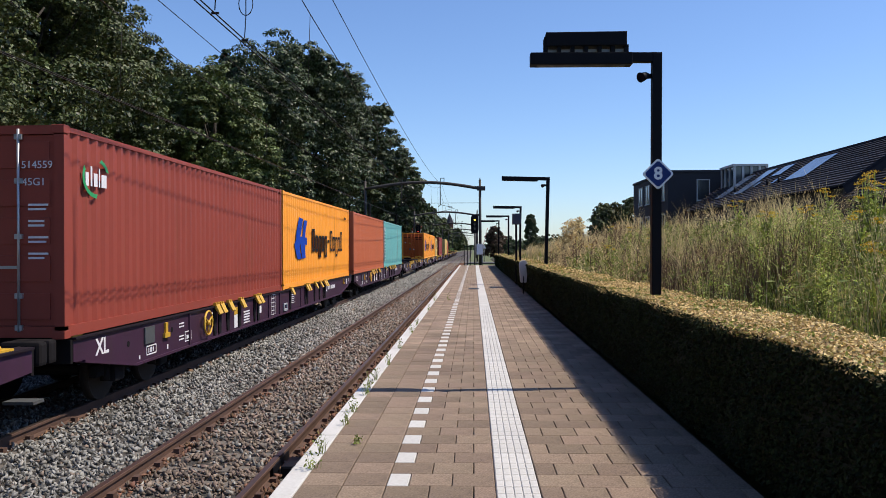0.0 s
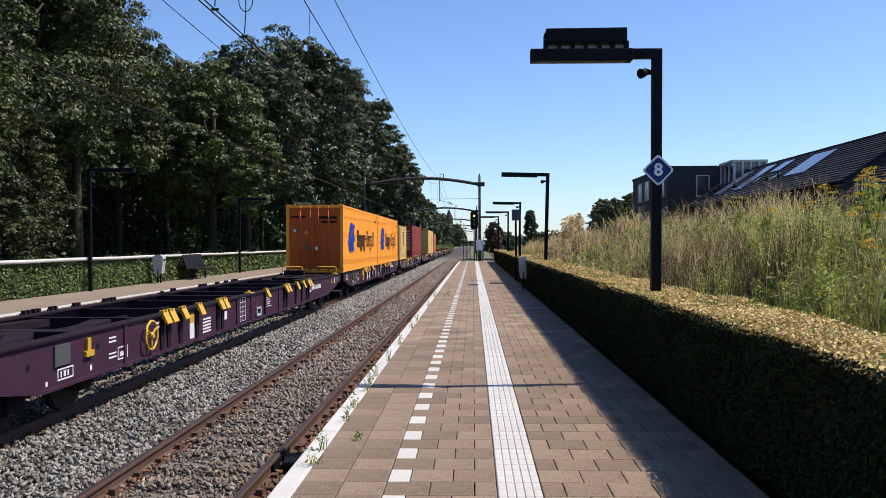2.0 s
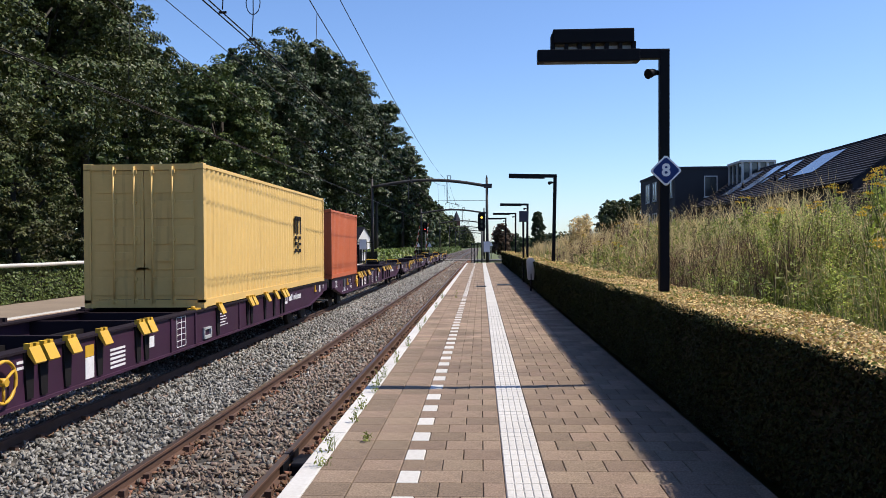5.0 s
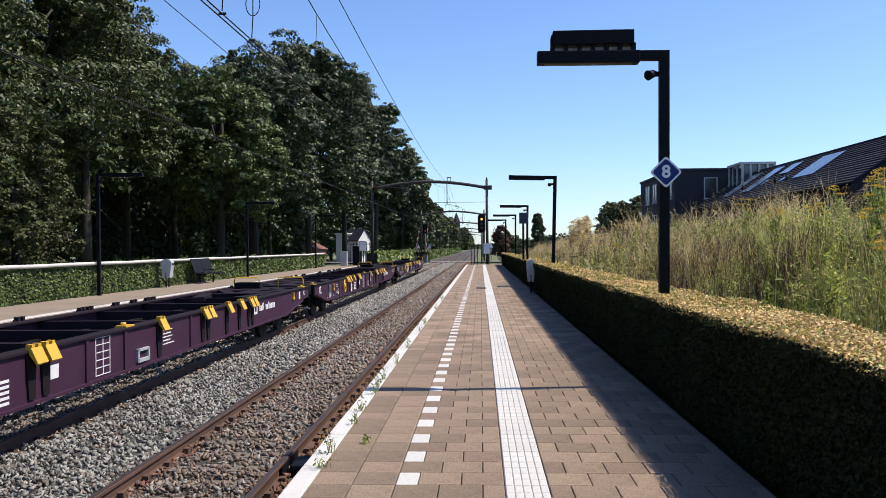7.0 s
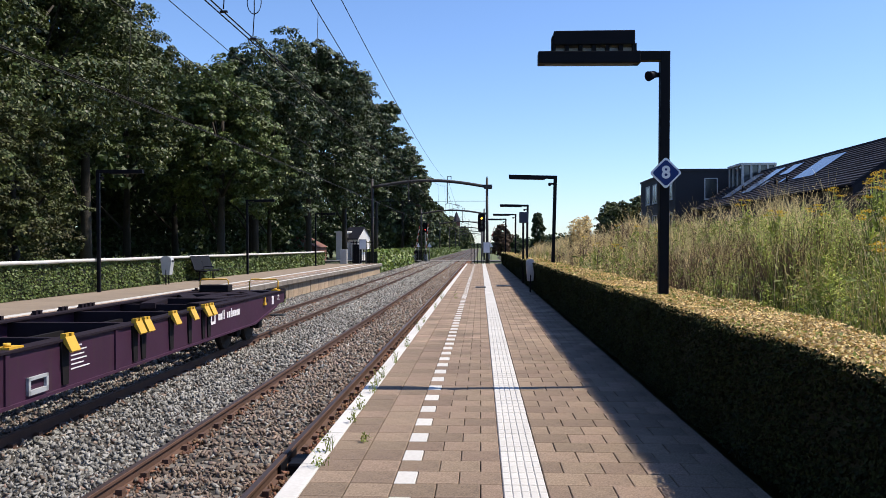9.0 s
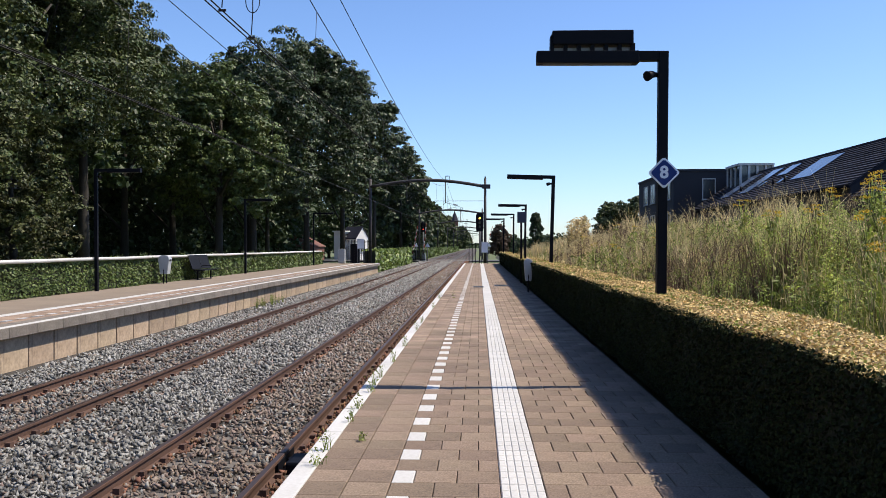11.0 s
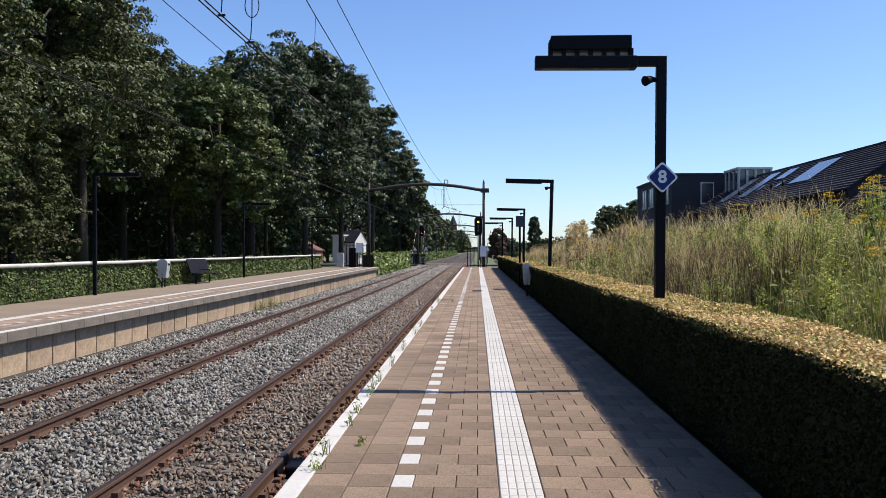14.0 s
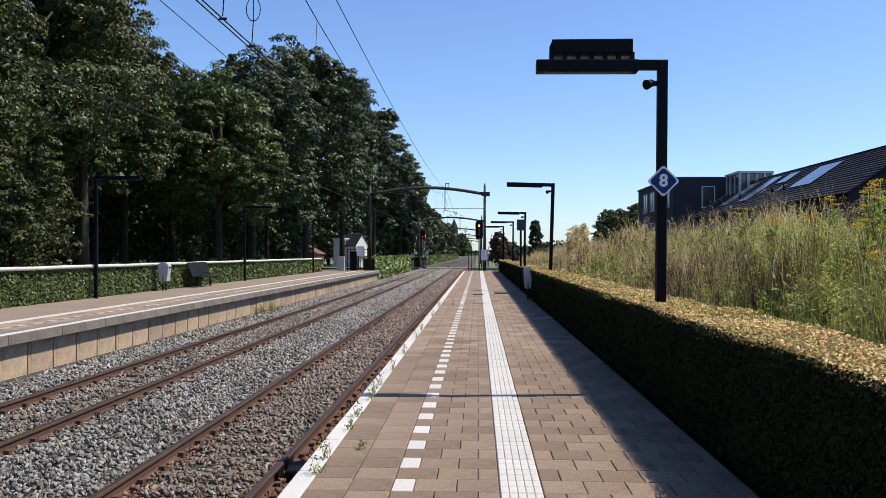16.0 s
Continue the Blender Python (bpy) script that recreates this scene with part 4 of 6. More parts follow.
def word(parent, y0, y1, z0, z1, material, label, tall=(0, 6, 10), low=(2, 4, 8)):
    """A brand word as a row of plain hollow blocks."""
    n = 11
    p = (y1 - y0) / n
    rows = []
    for i in range(n):
        a = y0 + i * p + p * 0.12
        if i == 5:
            rows.append((a, a + p * 0.6, z0 + (z1 - z0) * 0.42, z0 + (z1 - z0) * 0.54))
            continue
        w, st = p * 0.76, p * 0.21
        lo = z0 - ((z1 - z0) * 0.28 if i in low else 0)
        hi = z1 if i in tall else z0 + (z1 - z0) * 0.72
        rows += [(a, a + st, lo, hi), (a + w - st, a + w, lo, hi), (a + st, a + w - st, lo, lo + st * 0.8), (a + st, a + w - st, hi - st * 0.8, hi)]
    bars(parent, "company_name", rows, material, 1.221, label)


def orange_marks(c):
    shape = [(0.36, 1.0), (0.65, 0.97), (0.57, 0.79), (0.45, 0.54), (0.6, 0.54), (0.75, 0.95), (1.0, 0.94), (0.85, 0.67), (0.82, 0.53), (0.98, 0.52), (0.97, 0.34), (0.8, 0.35),
             (0.85, 0.02), (0.58, 0.02), (0.5, 0.19), (0.45, 0.35), (0.39, 0.35), (0.41, 0.19), (0.53, 0.01), (0.23, 0.0), (0.12, 0.13), (0.0, 0.35), (0.12, 0.46), (0.16, 0.64)]
    slab_mark(c, "emblem", [[(1.45 + 1.9 * u, 0.87 + 1.33 * v) for u, v in shape]], M["mark_blue"], 1.221, "blue painted emblem")
    word(c, 4.1, 10.4, 1.1, 1.88, M["mark_dark"], "dark brand word as plain blocks")
    bars(c, "serial_mark", [(10.9 + 0.1 * i, 10.96 + 0.1 * i, 2.42, 2.52) for i in range(5)], M["mark_dark"], 1.221, "small dark serial marks")
    bm = bmesh.new()
    prism(bm, [(-0.46, 1.66), (-0.24, 1.66), (-0.35, 1.84)], "y", 0.004, 0.011)
    part("warning_plate", bm, M["yellow"], c, "yellow warning triangle")
    end_bars(c, "label_plate", [(-0.9, -0.8, 1.74, 1.86)], M["mark"], "small white label")
    end_bars(c, "label_plate", [(-0.42, -0.25, 0.95, 1.2)], M["steel"], "grey plate")
    end_bars(c, "label_plate", [(0.02, 0.14, 0.98, 1.12)], M["mark"], "small white label")
    end_bars(c, "notice", [(-1.0, -0.35, 2.35, 2.42), (0.2, 0.95, 2.3, 2.4), (0.3, 0.95, 2.12, 2.2)], M["mark_dark"], "small dark writing")


def maroon_marks(c):
    y, z = 0.5, 2.12
    rows = [(y + a * 0.8 + 0.05, y + (a + w) * 0.8 + 0.05, z, z + h * 0.8) for a, w, h in ((0.05, 0.12, 0.24), (0.24, 0.06, 0.36), (0.36, 0.14, 0.24), (0.56, 0.04, 0.34), (0.66, 0.2, 0.24))]
    bars(c, "emblem", rows, M["mark"], 1.221, "white brand word as plain bars")
    arcs = []
    for a0, a1, r in ((20, 75, 0.3), (150, 275, 0.3)):
        pts = [(y + 0.42 + 0.42 * math.cos(radians(a)), z + 0.13 + r * math.sin(radians(a))) for a in range(a0, a1 + 1, 8)]
        pts += [(y + 0.42 + 0.36 * math.cos(radians(a)), z + 0.13 + (r - 0.06) * math.sin(radians(a))) for a in range(a1, a0 - 1, -8)]
        arcs.append(pts)
    slab_mark(c, "emblem", arcs, M["mark_green"], 1.221, "green curved strokes")
    lettering("marking", "514559 2", 0.145, M["mark"], c, Matrix(((1, 0, 0, 0.9), (0, 0, -1, 0.006), (0, 1, 0, 2.35), (0, 0, 0, 1))), "white stencilled number")
    lettering("marking", "45G1", 0.145, M["mark"], c, Matrix(((1, 0, 0, 0.8), (0, 0, -1, 0.006), (0, 1, 0, 2.12), (0, 0, 0, 1))), "white stencilled type code")
    end_bars(c, "notice", [(0.72, 0.72 + w * 0.55, zz, zz + 0.028) for zz, w in ((1.8, 0.5), (1.74, 0.45), (1.58, 0.4), (1.52, 0.4), (1.36, 0.5), (1.3, 0.45), (1.14, 0.5), (1.08, 0.4))], M["mark"], "small white weight lines")


def wine_marks(c):
    bars(c, "emblem", [(0.55, 1.55, 1.95, 2.55)], M["mark"], 1.221, "white emblem panel")
    bars(c, "emblem", [(0.62, 1.48, 2.2, 2.5), (0.62, 0.75, 2.0, 2.2), (0.85, 1.0, 2.0, 2.18), (1.1, 1.25, 2.0, 2.18), (1.33, 1.46, 2.0, 2.18)], M["mark_dark"], 1.2255, "dark shapes in the emblem")
    bars(c, "notice", [(11.85, 12.0, 0.5, 0.75)], M["yellow"], 1.221, "yellow notice")
    lettering("marking", "492409 9", 0.145, M["mark"], c, Matrix(((1, 0, 0, 0.88), (0, 0, -1, 0.006), (0, 1, 0, 2.35), (0, 0, 0, 1))), "white stencilled number")
    lettering("marking", "45G1", 0.145, M["mark"], c, Matrix(((1, 0, 0, 0.8), (0, 0, -1, 0.006), (0, 1, 0, 2.12), (0, 0, 0, 1))), "white stencilled type code")
    end_bars(c, "notice", [(0.24, 0.24 + w * 0.5, zz, zz + 0.028) for zz, w in ((1.82, 0.6), (1.62, 0.4), (1.42, 0.35), (1.2, 0.5))] + [(0.7, 0.7 + w * 0.5, zz, zz + 0.028) for zz, w in ((1.86, 0.6), (1.8, 0.55), (1.64, 0.6), (1.58, 0.5), (1.42, 0.6), (1.36, 0.5), (1.2, 0.55), (1.14, 0.5))], M["mark"], "small white weight lines")
    plate = end_bars(c, "warning_plate", [(0.66, 1.0, 0.66, 1.06)], M["yellow"], "yellow warning plate")
    for i, w_ in enumerate(("CAUTION", "9'6", "HIGH")):
        lettering("marking", w_, 0.1, M["mark_dark"], plate, Matrix(((0.62, 0, 0, 0.83), (0, 0, -1, 0.002), (0, 1, 0, 0.97 - 0.12 * i), (0, 0, 0, 1))))
    end_bars(c, "emblem", [(-1.0, -0.6, 2.1, 2.3)], M["mark"], "white emblem panel")
    end_bars(c, "sticker", [(-0.5, -0.3, 2.06, 2.26)], M["mark_green"], "green round-cornered sticker")
    end_bars(c, "sticker", [(-0.42, -0.3, 1.52, 1.64)], M["mark"], "small white sticker")
    end_bars(c, "sticker", [(-0.9, -0.7, 1.5, 1.62), (-0.86, -0.74, 1.62, 1.68), (-0.82, -0.78, 1.68, 1.72)], M["yellow"], "yellow warning triangle")
    end_bars(c, "plate", [(-0.92, -0.7, 0.9, 1.18)], M["grey"], "grey data plate")


def cream_marks(c, y, z, half=0.42):
    """Two stacked letter-like shapes as plain strokes."""
    rows = [(y - half, y - half + 0.13, z, z + 0.5), (y - 0.065, y + 0.065, z, z + 0.5), (y + half - 0.13, y + half, z, z + 0.5), (y - half, y + half, z + 0.4, z + 0.52)]
    rows += [(y - half, y - 0.05, z - 0.55, z - 0.45), (y - half, y - 0.05, z - 0.35, z - 0.25), (y - half, y - half + 0.1, z - 0.35, z - 0.1), (y - half, y - 0.05, z - 0.17, z - 0.07), (y - 0.15, y - 0.05, z - 0.5, z - 0.28)]
    rows += [(y + 0.05, y + half, z - 0.55, z - 0.45), (y + 0.05, y + half, z - 0.17, z - 0.07), (y + 0.05, y + 0.15, z - 0.5, z - 0.1), (y + 0.05, y + half, z - 0.35, z - 0.27)]
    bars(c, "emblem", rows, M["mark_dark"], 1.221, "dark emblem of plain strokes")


def load(s, length, paint_key, label, marks=None):
    # doors and rods of orange boxes get the paint with shade in it
    c = build_container(length, PAINT[paint_key], label, 2.591 if length == SHORT else 2.896, PAINT["shaded_orange"] if paint_key == "orange" else PAINT[paint_key] if paint_key == "cream" else None,
                        PAINT["shaded_orange"] if paint_key == "orange" else None)
    if marks:
        marks(c)
    LOADS.append((c, s))
    return c


load(10.6, LONG, "maroon", "maroon ribbed steel container with a white and green emblem", maroon_marks)
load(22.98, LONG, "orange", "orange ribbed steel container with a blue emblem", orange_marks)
load(36.57, LONG, "brick", "brick-red ribbed steel container on a purple wagon")
c = load(48.95, LONG, "teal", "faded turquoise ribbed steel container with rust streaks")
bars(c, "serial_panel", [(0.35, 0.75, 0.45, 2.5)], M["mark"], 1.221, "white upright panel")
bars(c, "serial_mark", [(0.42, 0.68, 0.55 + 0.2 * i, 0.68 + 0.2 * i) for i in range(9)], M["mark_dark"], 1.2255, "dark upright marks")
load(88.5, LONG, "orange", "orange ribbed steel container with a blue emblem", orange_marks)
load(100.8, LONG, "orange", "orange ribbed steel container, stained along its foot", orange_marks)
c = load(114.5, SHORT, "cream", "short cream-yellow container with a dark emblem", lambda c: cream_marks(c, 3.3, 1.65))
bars(c, "serial_mark", [(0.9, 1.05, 0.7 + 0.17 * i, 0.8 + 0.17 * i) for i in range(11)], M["mark_dark"], 1.221, "dark upright serial marks")
load(126.9, LONG, "wine", "wine-red ribbed steel container with a white emblem", wine_marks)
load(152.75, LONG, "cream", "long cream-yellow container with a dark emblem", lambda c: cream_marks(c, 8.2, 1.6))
load(166.4, SHORT, "brick", "short brick-red ribbed steel container")


def gone(t):
    """How far the train has run at t seconds: a steady speed, gaining very slightly."""
    return SPEED * t + 0.0065 * t * t


def motions():
    times = [2.0 * i for i in range(9)]
    for thing_, s in WAGONS:
        walk(thing_, [(t, pose(T2, s - gone(t), RAIL)) for t in times])
    for thing_, s in LOADS:
        walk(thing_, [(t, pose(T2, s - gone(t), RAIL + DECK)) for t in times])

# ---- platform furniture ----


def build_lamp(x, y, z, arm=1.52, lean=0.0, side=-1):
    """A square black post with a level arm that holds the light over the platform."""
    lamp = thing("platform_lamp", "black square steel platform lamp with a level arm", "street lamp", (x, y, 0), "platform lamps")
    lamp.rotation_euler = (0, radians(lean), 0)
    part("post", boxes((-0.055, 0.055, -0.055, 0.055, 0.0, z - 0.01), bevel=0.008), M["black"], lamp)
    a, b = sorted((side * arm, -side * 0.056))
    c, d = sorted((side * arm, side * (arm - 1.18)))
    part("arm", boxes((a, b, -0.05, 0.05, z - 0.11, z), bevel=0.006), M["black"], lamp)
    part("light_housing", boxes((c, d, -0.09, 0.09, z - 0.145, z - 0.004), bevel=0.01), M["black"], lamp)
    part("diffuser", boxes((c + 0.08, d - 0.08, -0.06, 0.06, z - 0.15, z - 0.144)), M["steel"], lamp, "grey lamp cover")
    sp = bmesh.new()
    tube(sp, [(side * 0.06, 0, z - 0.27), (side * 0.11, 0, z - 0.27)], 0.03)
    tube(sp, [(side * 0.1, 0.0, z - 0.27), (side * 0.13, -0.02, z - 0.27), (side * 0.17, -0.05, z - 0.29), (side * 0.2, -0.07, z - 0.3)], 0.035, 12, 0.06)
    part("loudspeaker", sp, M["black"], lamp, "small black loudspeaker")
    return lamp


def build_display(x, y, z):
    d = thing("departure_display", "black departure display box on the lamp arm", "display", (x, y, z))
    part("housing", boxes((-0.47, 0.47, -0.09, 0.11, 0.085, 0.25), bevel=0.012), M["black"], d)
    part("hood", boxes((-0.49, -0.46, -0.07, 0.09, 0.0, 0.2), bevel=0.006), M["black"], d)
    for i in range(7):
        xx = -0.47 + 0.94 * i / 6
        part("bracket", boxes((xx - 0.022, xx + 0.022, -0.06, 0.08, 0.0, 0.1)), M["black"], d)
    for i in range(6):
        xx = -0.47 + 0.94 * (i + 0.5) / 6
        part("reflector", boxes((xx - 0.055, xx + 0.055, 0.02, 0.03, 0.02, 0.07)), M["grey"], d, "pale strip between the brackets")


def build_sign8(x, y, z):
    s = thing("platform_sign", "blue diamond sign with a white 8", "sign", (x, y, z))

    def diamond(r, y0, y1):
        c = 0.014
        return prism(bmesh.new(), [(r - c, -c), (r - c, c), (c, r - c), (-c, r - c), (-r + c, c), (-r + c, -c), (-c, -r + c), (c, -r + c)], "y", y0, y1)
    part("plate", diamond(0.185, -0.004, 0.012), M["sign_white"], s, "white rimmed plate")
    part("face", diamond(0.158, -0.008, -0.003), M["blue"], s, "blue face")
    lettering("number", "8", 0.2, M["sign_white"], s, Matrix(((1, 0, 0, 0), (0, 0, -1, -0.0095), (0, 1, 0, 0), (0, 0, 0, 1))), "white numeral 8", 0.006)
    part("clamp", boxes((-0.07, 0.07, 0.012, 0.06, -0.05, 0.05)), M["steel"], s)


def build_bin(x, y, z0, wide, out):
    b = thing("litter_bin", "pale grey tapered litter bin on a steel stand", "litter bin", (x, y, z0), "litter bins")
    bm = bmesh.new()
    prism(bm, [(-0.1, 0.4), (0.1, 0.4), (0.155, 1.02), (0.13, 1.12), (0.06, 1.18), (-0.06, 1.18), (-0.13, 1.12), (-0.155, 1.02)], "y", -0.17, 0.17)
    bmesh.ops.scale(bm, vec=(wide, 1, 1), verts=bm.verts)
    bmesh.ops.bevel(bm, geom=list(bm.edges), offset=0.012, segments=2, affect="EDGES")
    part("body", bm, M["grey"], b)
    # black plate on the solid body, put there for the shaded opening
    a, c = sorted((out * 0.158 * wide, out * 0.15 * wide))
    part("mouth", boxes((a, c, -0.1, 0.1, 0.93, 1.01)), M["black"], b, "black plate imitating the shaded opening")
    for s in (-1, 1):
        part("leg", boxes((-0.02, 0.02, s * 0.15 - 0.02, s * 0.15 + 0.02, 0.0, 0.62)), M["black"], b)


BENCH = surface("bench_grey_blue", (0.014, 0.016, 0.022), rough=0.8, spec=0.1, grain=60, amount=0.5)


def build_bench(x, y, z0):
    b = thing("bench", "dark steel mesh bench before the ivy hedge", "bench", (x, y, z0))
    for i in range(4):
        part("slat", boxes((0.0 + 0.11 * i, 0.09 + 0.11 * i, -1.25, 1.25, 0.44, 0.47), bevel=0.008), M["black"], b)
    for y0, y1 in ((-1.25, -0.02), (0.02, 1.25)):
        back = part("backrest", prism(bmesh.new(), [(-0.07, 0.5), (-0.035, 0.5), (-0.235, 1.12), (-0.27, 1.12)], "y", y0, y1), BENCH, b, "dark perforated steel back panel")
        part("rim", tube(bmesh.new(), [(-0.05, y0, 0.5), (-0.252, y0, 1.13), (-0.252, y1, 1.13), (-0.05, y1, 0.5)], 0.02, 6), M["black"], back)
    for s in (-0.9, 0.9):
        bm = bmesh.new()
        box(bm, 0.05, 0.11, s - 0.03, s + 0.03, 0.0, 0.44)
        box(bm, -0.1, 0.4, s - 0.03, s + 0.03, 0.4, 0.44)
        tube(bm, [(-0.08, s, 0.42), (-0.3, s, 1.1)], 0.025)
        part("frame", bm, M["black"], b)
    part("armrest", boxes((-0.02, 0.42, -0.02, 0.02, 0.62, 0.65)), M["black"], b)


def build_hatch(x, y, w, d):
    h = thing("platform_hatch", "dark steel hatch cover set in the paving", "hatch", (x, y, 0.002), "hatches in the paving")
    part("frame", boxes((-w / 2, w / 2, 0, d, 0.0, 0.008)), M["steel"], h)
    for i in range(5):
        a = -w / 2 + 0.02 + i * (w - 0.04) / 5
        part("grate_bar", boxes((a, a + (w - 0.04) / 5 - 0.015, 0.02, d - 0.02, 0.008, 0.014)), M["black"], h)


build_lamp(2.12, 9.46, 3.9, 1.47, 0.4)
build_display(1.33, 9.5, 3.9)
build_sign8(2.14, 9.37, 2.48)
build_lamp(2.35, 26.5, 3.95, 1.52, 1.6)
build_lamp(2.52, 44.4, 3.92, 1.52, 1.2)
build_lamp(2.45, 57.0, 3.92, 1.6, 0.5)
build_lamp(2.07, 67.0, 3.92, 1.5, 0.5)
for x, y, lean in ((-13.27, 27.3, -0.3), (-13.27, 45.1, -0.4), (-13.27, 64.0, -0.3)):
    build_lamp(x, y, 4.3, 1.6, lean, side=1)
build_bin(1.76, 28.5, 0.0, 1.0, -1)
build_bin(-13.08, 32.9, 0.05, 1.5, 1)
build_bench(-13.02, 37.3, 0.05)
build_hatch(0.0, 31.5, 0.42, 0.8)
build_hatch(0.95, 32.5, 0.6, 1.0)

col = thing("information_column", "dark column with a blue-grey box on top", "information column", (1.98, 35.7, 0))
for s in (-0.09, 0.09):
    part("post", boxes((s - 0.045, s + 0.045, -0.045, 0.045, 0, 2.95), bevel=0.006), M["black"], col)
part("box", boxes((-0.26, 0.12, -0.2, 0.2, 2.66, 3.14), bevel=0.02), surface("box_blue_grey", (0.018, 0.028, 0.06), rough=0.5, grain=30, amount=0.4), col, "blue-grey box")


def build_board(x, y, z0, w, h, base, label):
    b = thing("notice_board", label, "notice board", (x, y, z0), "notice boards")
    part("panel", boxes((-w / 2, w / 2, -0.03, 0.03, base, base + h), bevel=0.01), M["grey"], b)
    part("sheet", boxes((-w / 2 + 0.05, w / 2 - 0.05, -0.034, -0.0305, base + 0.06, base + h - 0.06)), M["sign_white"], b, "white sheet")
    for s in (-1, 1):
        part("post", boxes((s * (w / 2 - 0.04) - 0.03, s * (w / 2 - 0.04) + 0.03, 0.03, 0.09, 0, base + h)), M["steel"], b)


build_board(0.55, 73.0, 0, 0.62, 1.0, 1.0, "grey notice board at the end of the platform")
build_board(-10.5, 71.0, 0.05, 0.65, 0.9, 1.3, "grey notice board at the end of the far platform")


def build_gate(x, y, z0, n, label):
    g = thing("gate_fence", label, "fence", (x, y, z0), "dark gate fences")
    for i in range(n):
        part("post", boxes((0.3 * i - 0.03, 0.3 * i + 0.03, -0.03, 0.03, 0, 2.1), bevel=0.006), M["black"], g)
    for z in (0.15, 1.9):
        part("rail", boxes((0, 0.3 * (n - 1), -0.02, 0.02, z, z + 0.06)), M["black"], g)


build_gate(-0.9, 75.6, -0.2, 3, "dark steel gate at the platform's end")
build_gate(-11.85, 72.3, 0.05, 8, "dark steel gate at the end of the far platform")
cab = thing("equipment_cabinet", "dark steel equipment cabinet behind the gate", "cabinet", (-11.25, 72.66, 0.05))
part("cabinet", boxes((-0.4, 0.4, -0.3, 0.3, 0, 1.75), bevel=0.03), M["black"], cab)
part("door", boxes((-0.35, 0.35, -0.312, -0.301, 0.12, 1.65)), M["black"], cab)
# pale box put in place of a small white sign on its post
loc = thing("grey_cabinet", "pale grey box standing in for a small white sign by the gate", "cabinet", (-12.3, 71.6, 0.05))
part("cabinet", boxes((-0.3, 0.3, -0.25, 0.25, 0, 1.3), bevel=0.02), M["grey"], loc)
part("door", boxes((-0.26, 0.26, -0.262, -0.251, 0.1, 1.2)), M["grey"], loc)

# white pipe rail along the ivy hedge
pipe = thing("pipe_rail", "white painted pipe rail along the ivy hedge", "railing")
part("pipe", tube(bmesh.new(), [(-13.42, y, 1.16 + 0.008 * math.sin(y)) for y in range(-4, 70, 2)], 0.06, 10), M["white"], pipe)
for y in range(0, 69, 4):
    part("post", tube(bmesh.new(), [(-13.62, y, 0.0), (-13.62, y, 1.1), (-13.44, y, 1.15)], 0.035), M["steel"], pipe)

# ---- signals, masts and wires ----


def build_signal(x, y, z, lit, label, foot):
    s = thing("railway_signal", label, "railway signal", (x, y, foot), "railway signals")
    z -= foot
    part("post", tube(bmesh.new(), [(0, 0, 0), (0, 0, z + 0.2)], 0.07), M["steel"], s)
    part("board", prism(bmesh.new(), [(-0.3, z), (0.3, z), (0.36, z + 0.3), (0.36, z + 1.5), (0.25, z + 1.7), (-0.25, z + 1.7), (-0.36, z + 1.5), (-0.36, z + 0.3)], "y", -0.2, -0.12), M["black"], s, "black signal board")
    for i, k in enumerate(("red", "green", "amber")):
        zz = z + 0.45 + 0.4 * i
        part("hood", tube(bmesh.new(), [(0, -0.2, zz), (0, -0.42, zz + 0.01)], 0.13, 12, cap=False), M["black"], s)
        on = k == lit
        part("lens", tube(bmesh.new(), [(0, -0.205, zz), (0, -0.25, zz)], 0.09, 12), LENS[k] if on else M["pane"], s, k + " lit lens" if on else "unlit lens")


LENS = dict(amber=glow("lens_amber", (1.0, 0.5, 0.06), 3), red=glow("lens_red", (1.0, 0.05, 0.03), 2), green=M["pane"])
build_signal(0.1, 75.8, 3.0, "amber", "black railway signal showing amber on a steel post", -0.9)
build_signal(-9.5, 137.0, 4.0, "red", "black railway signal showing red on a steel post", -0.9)


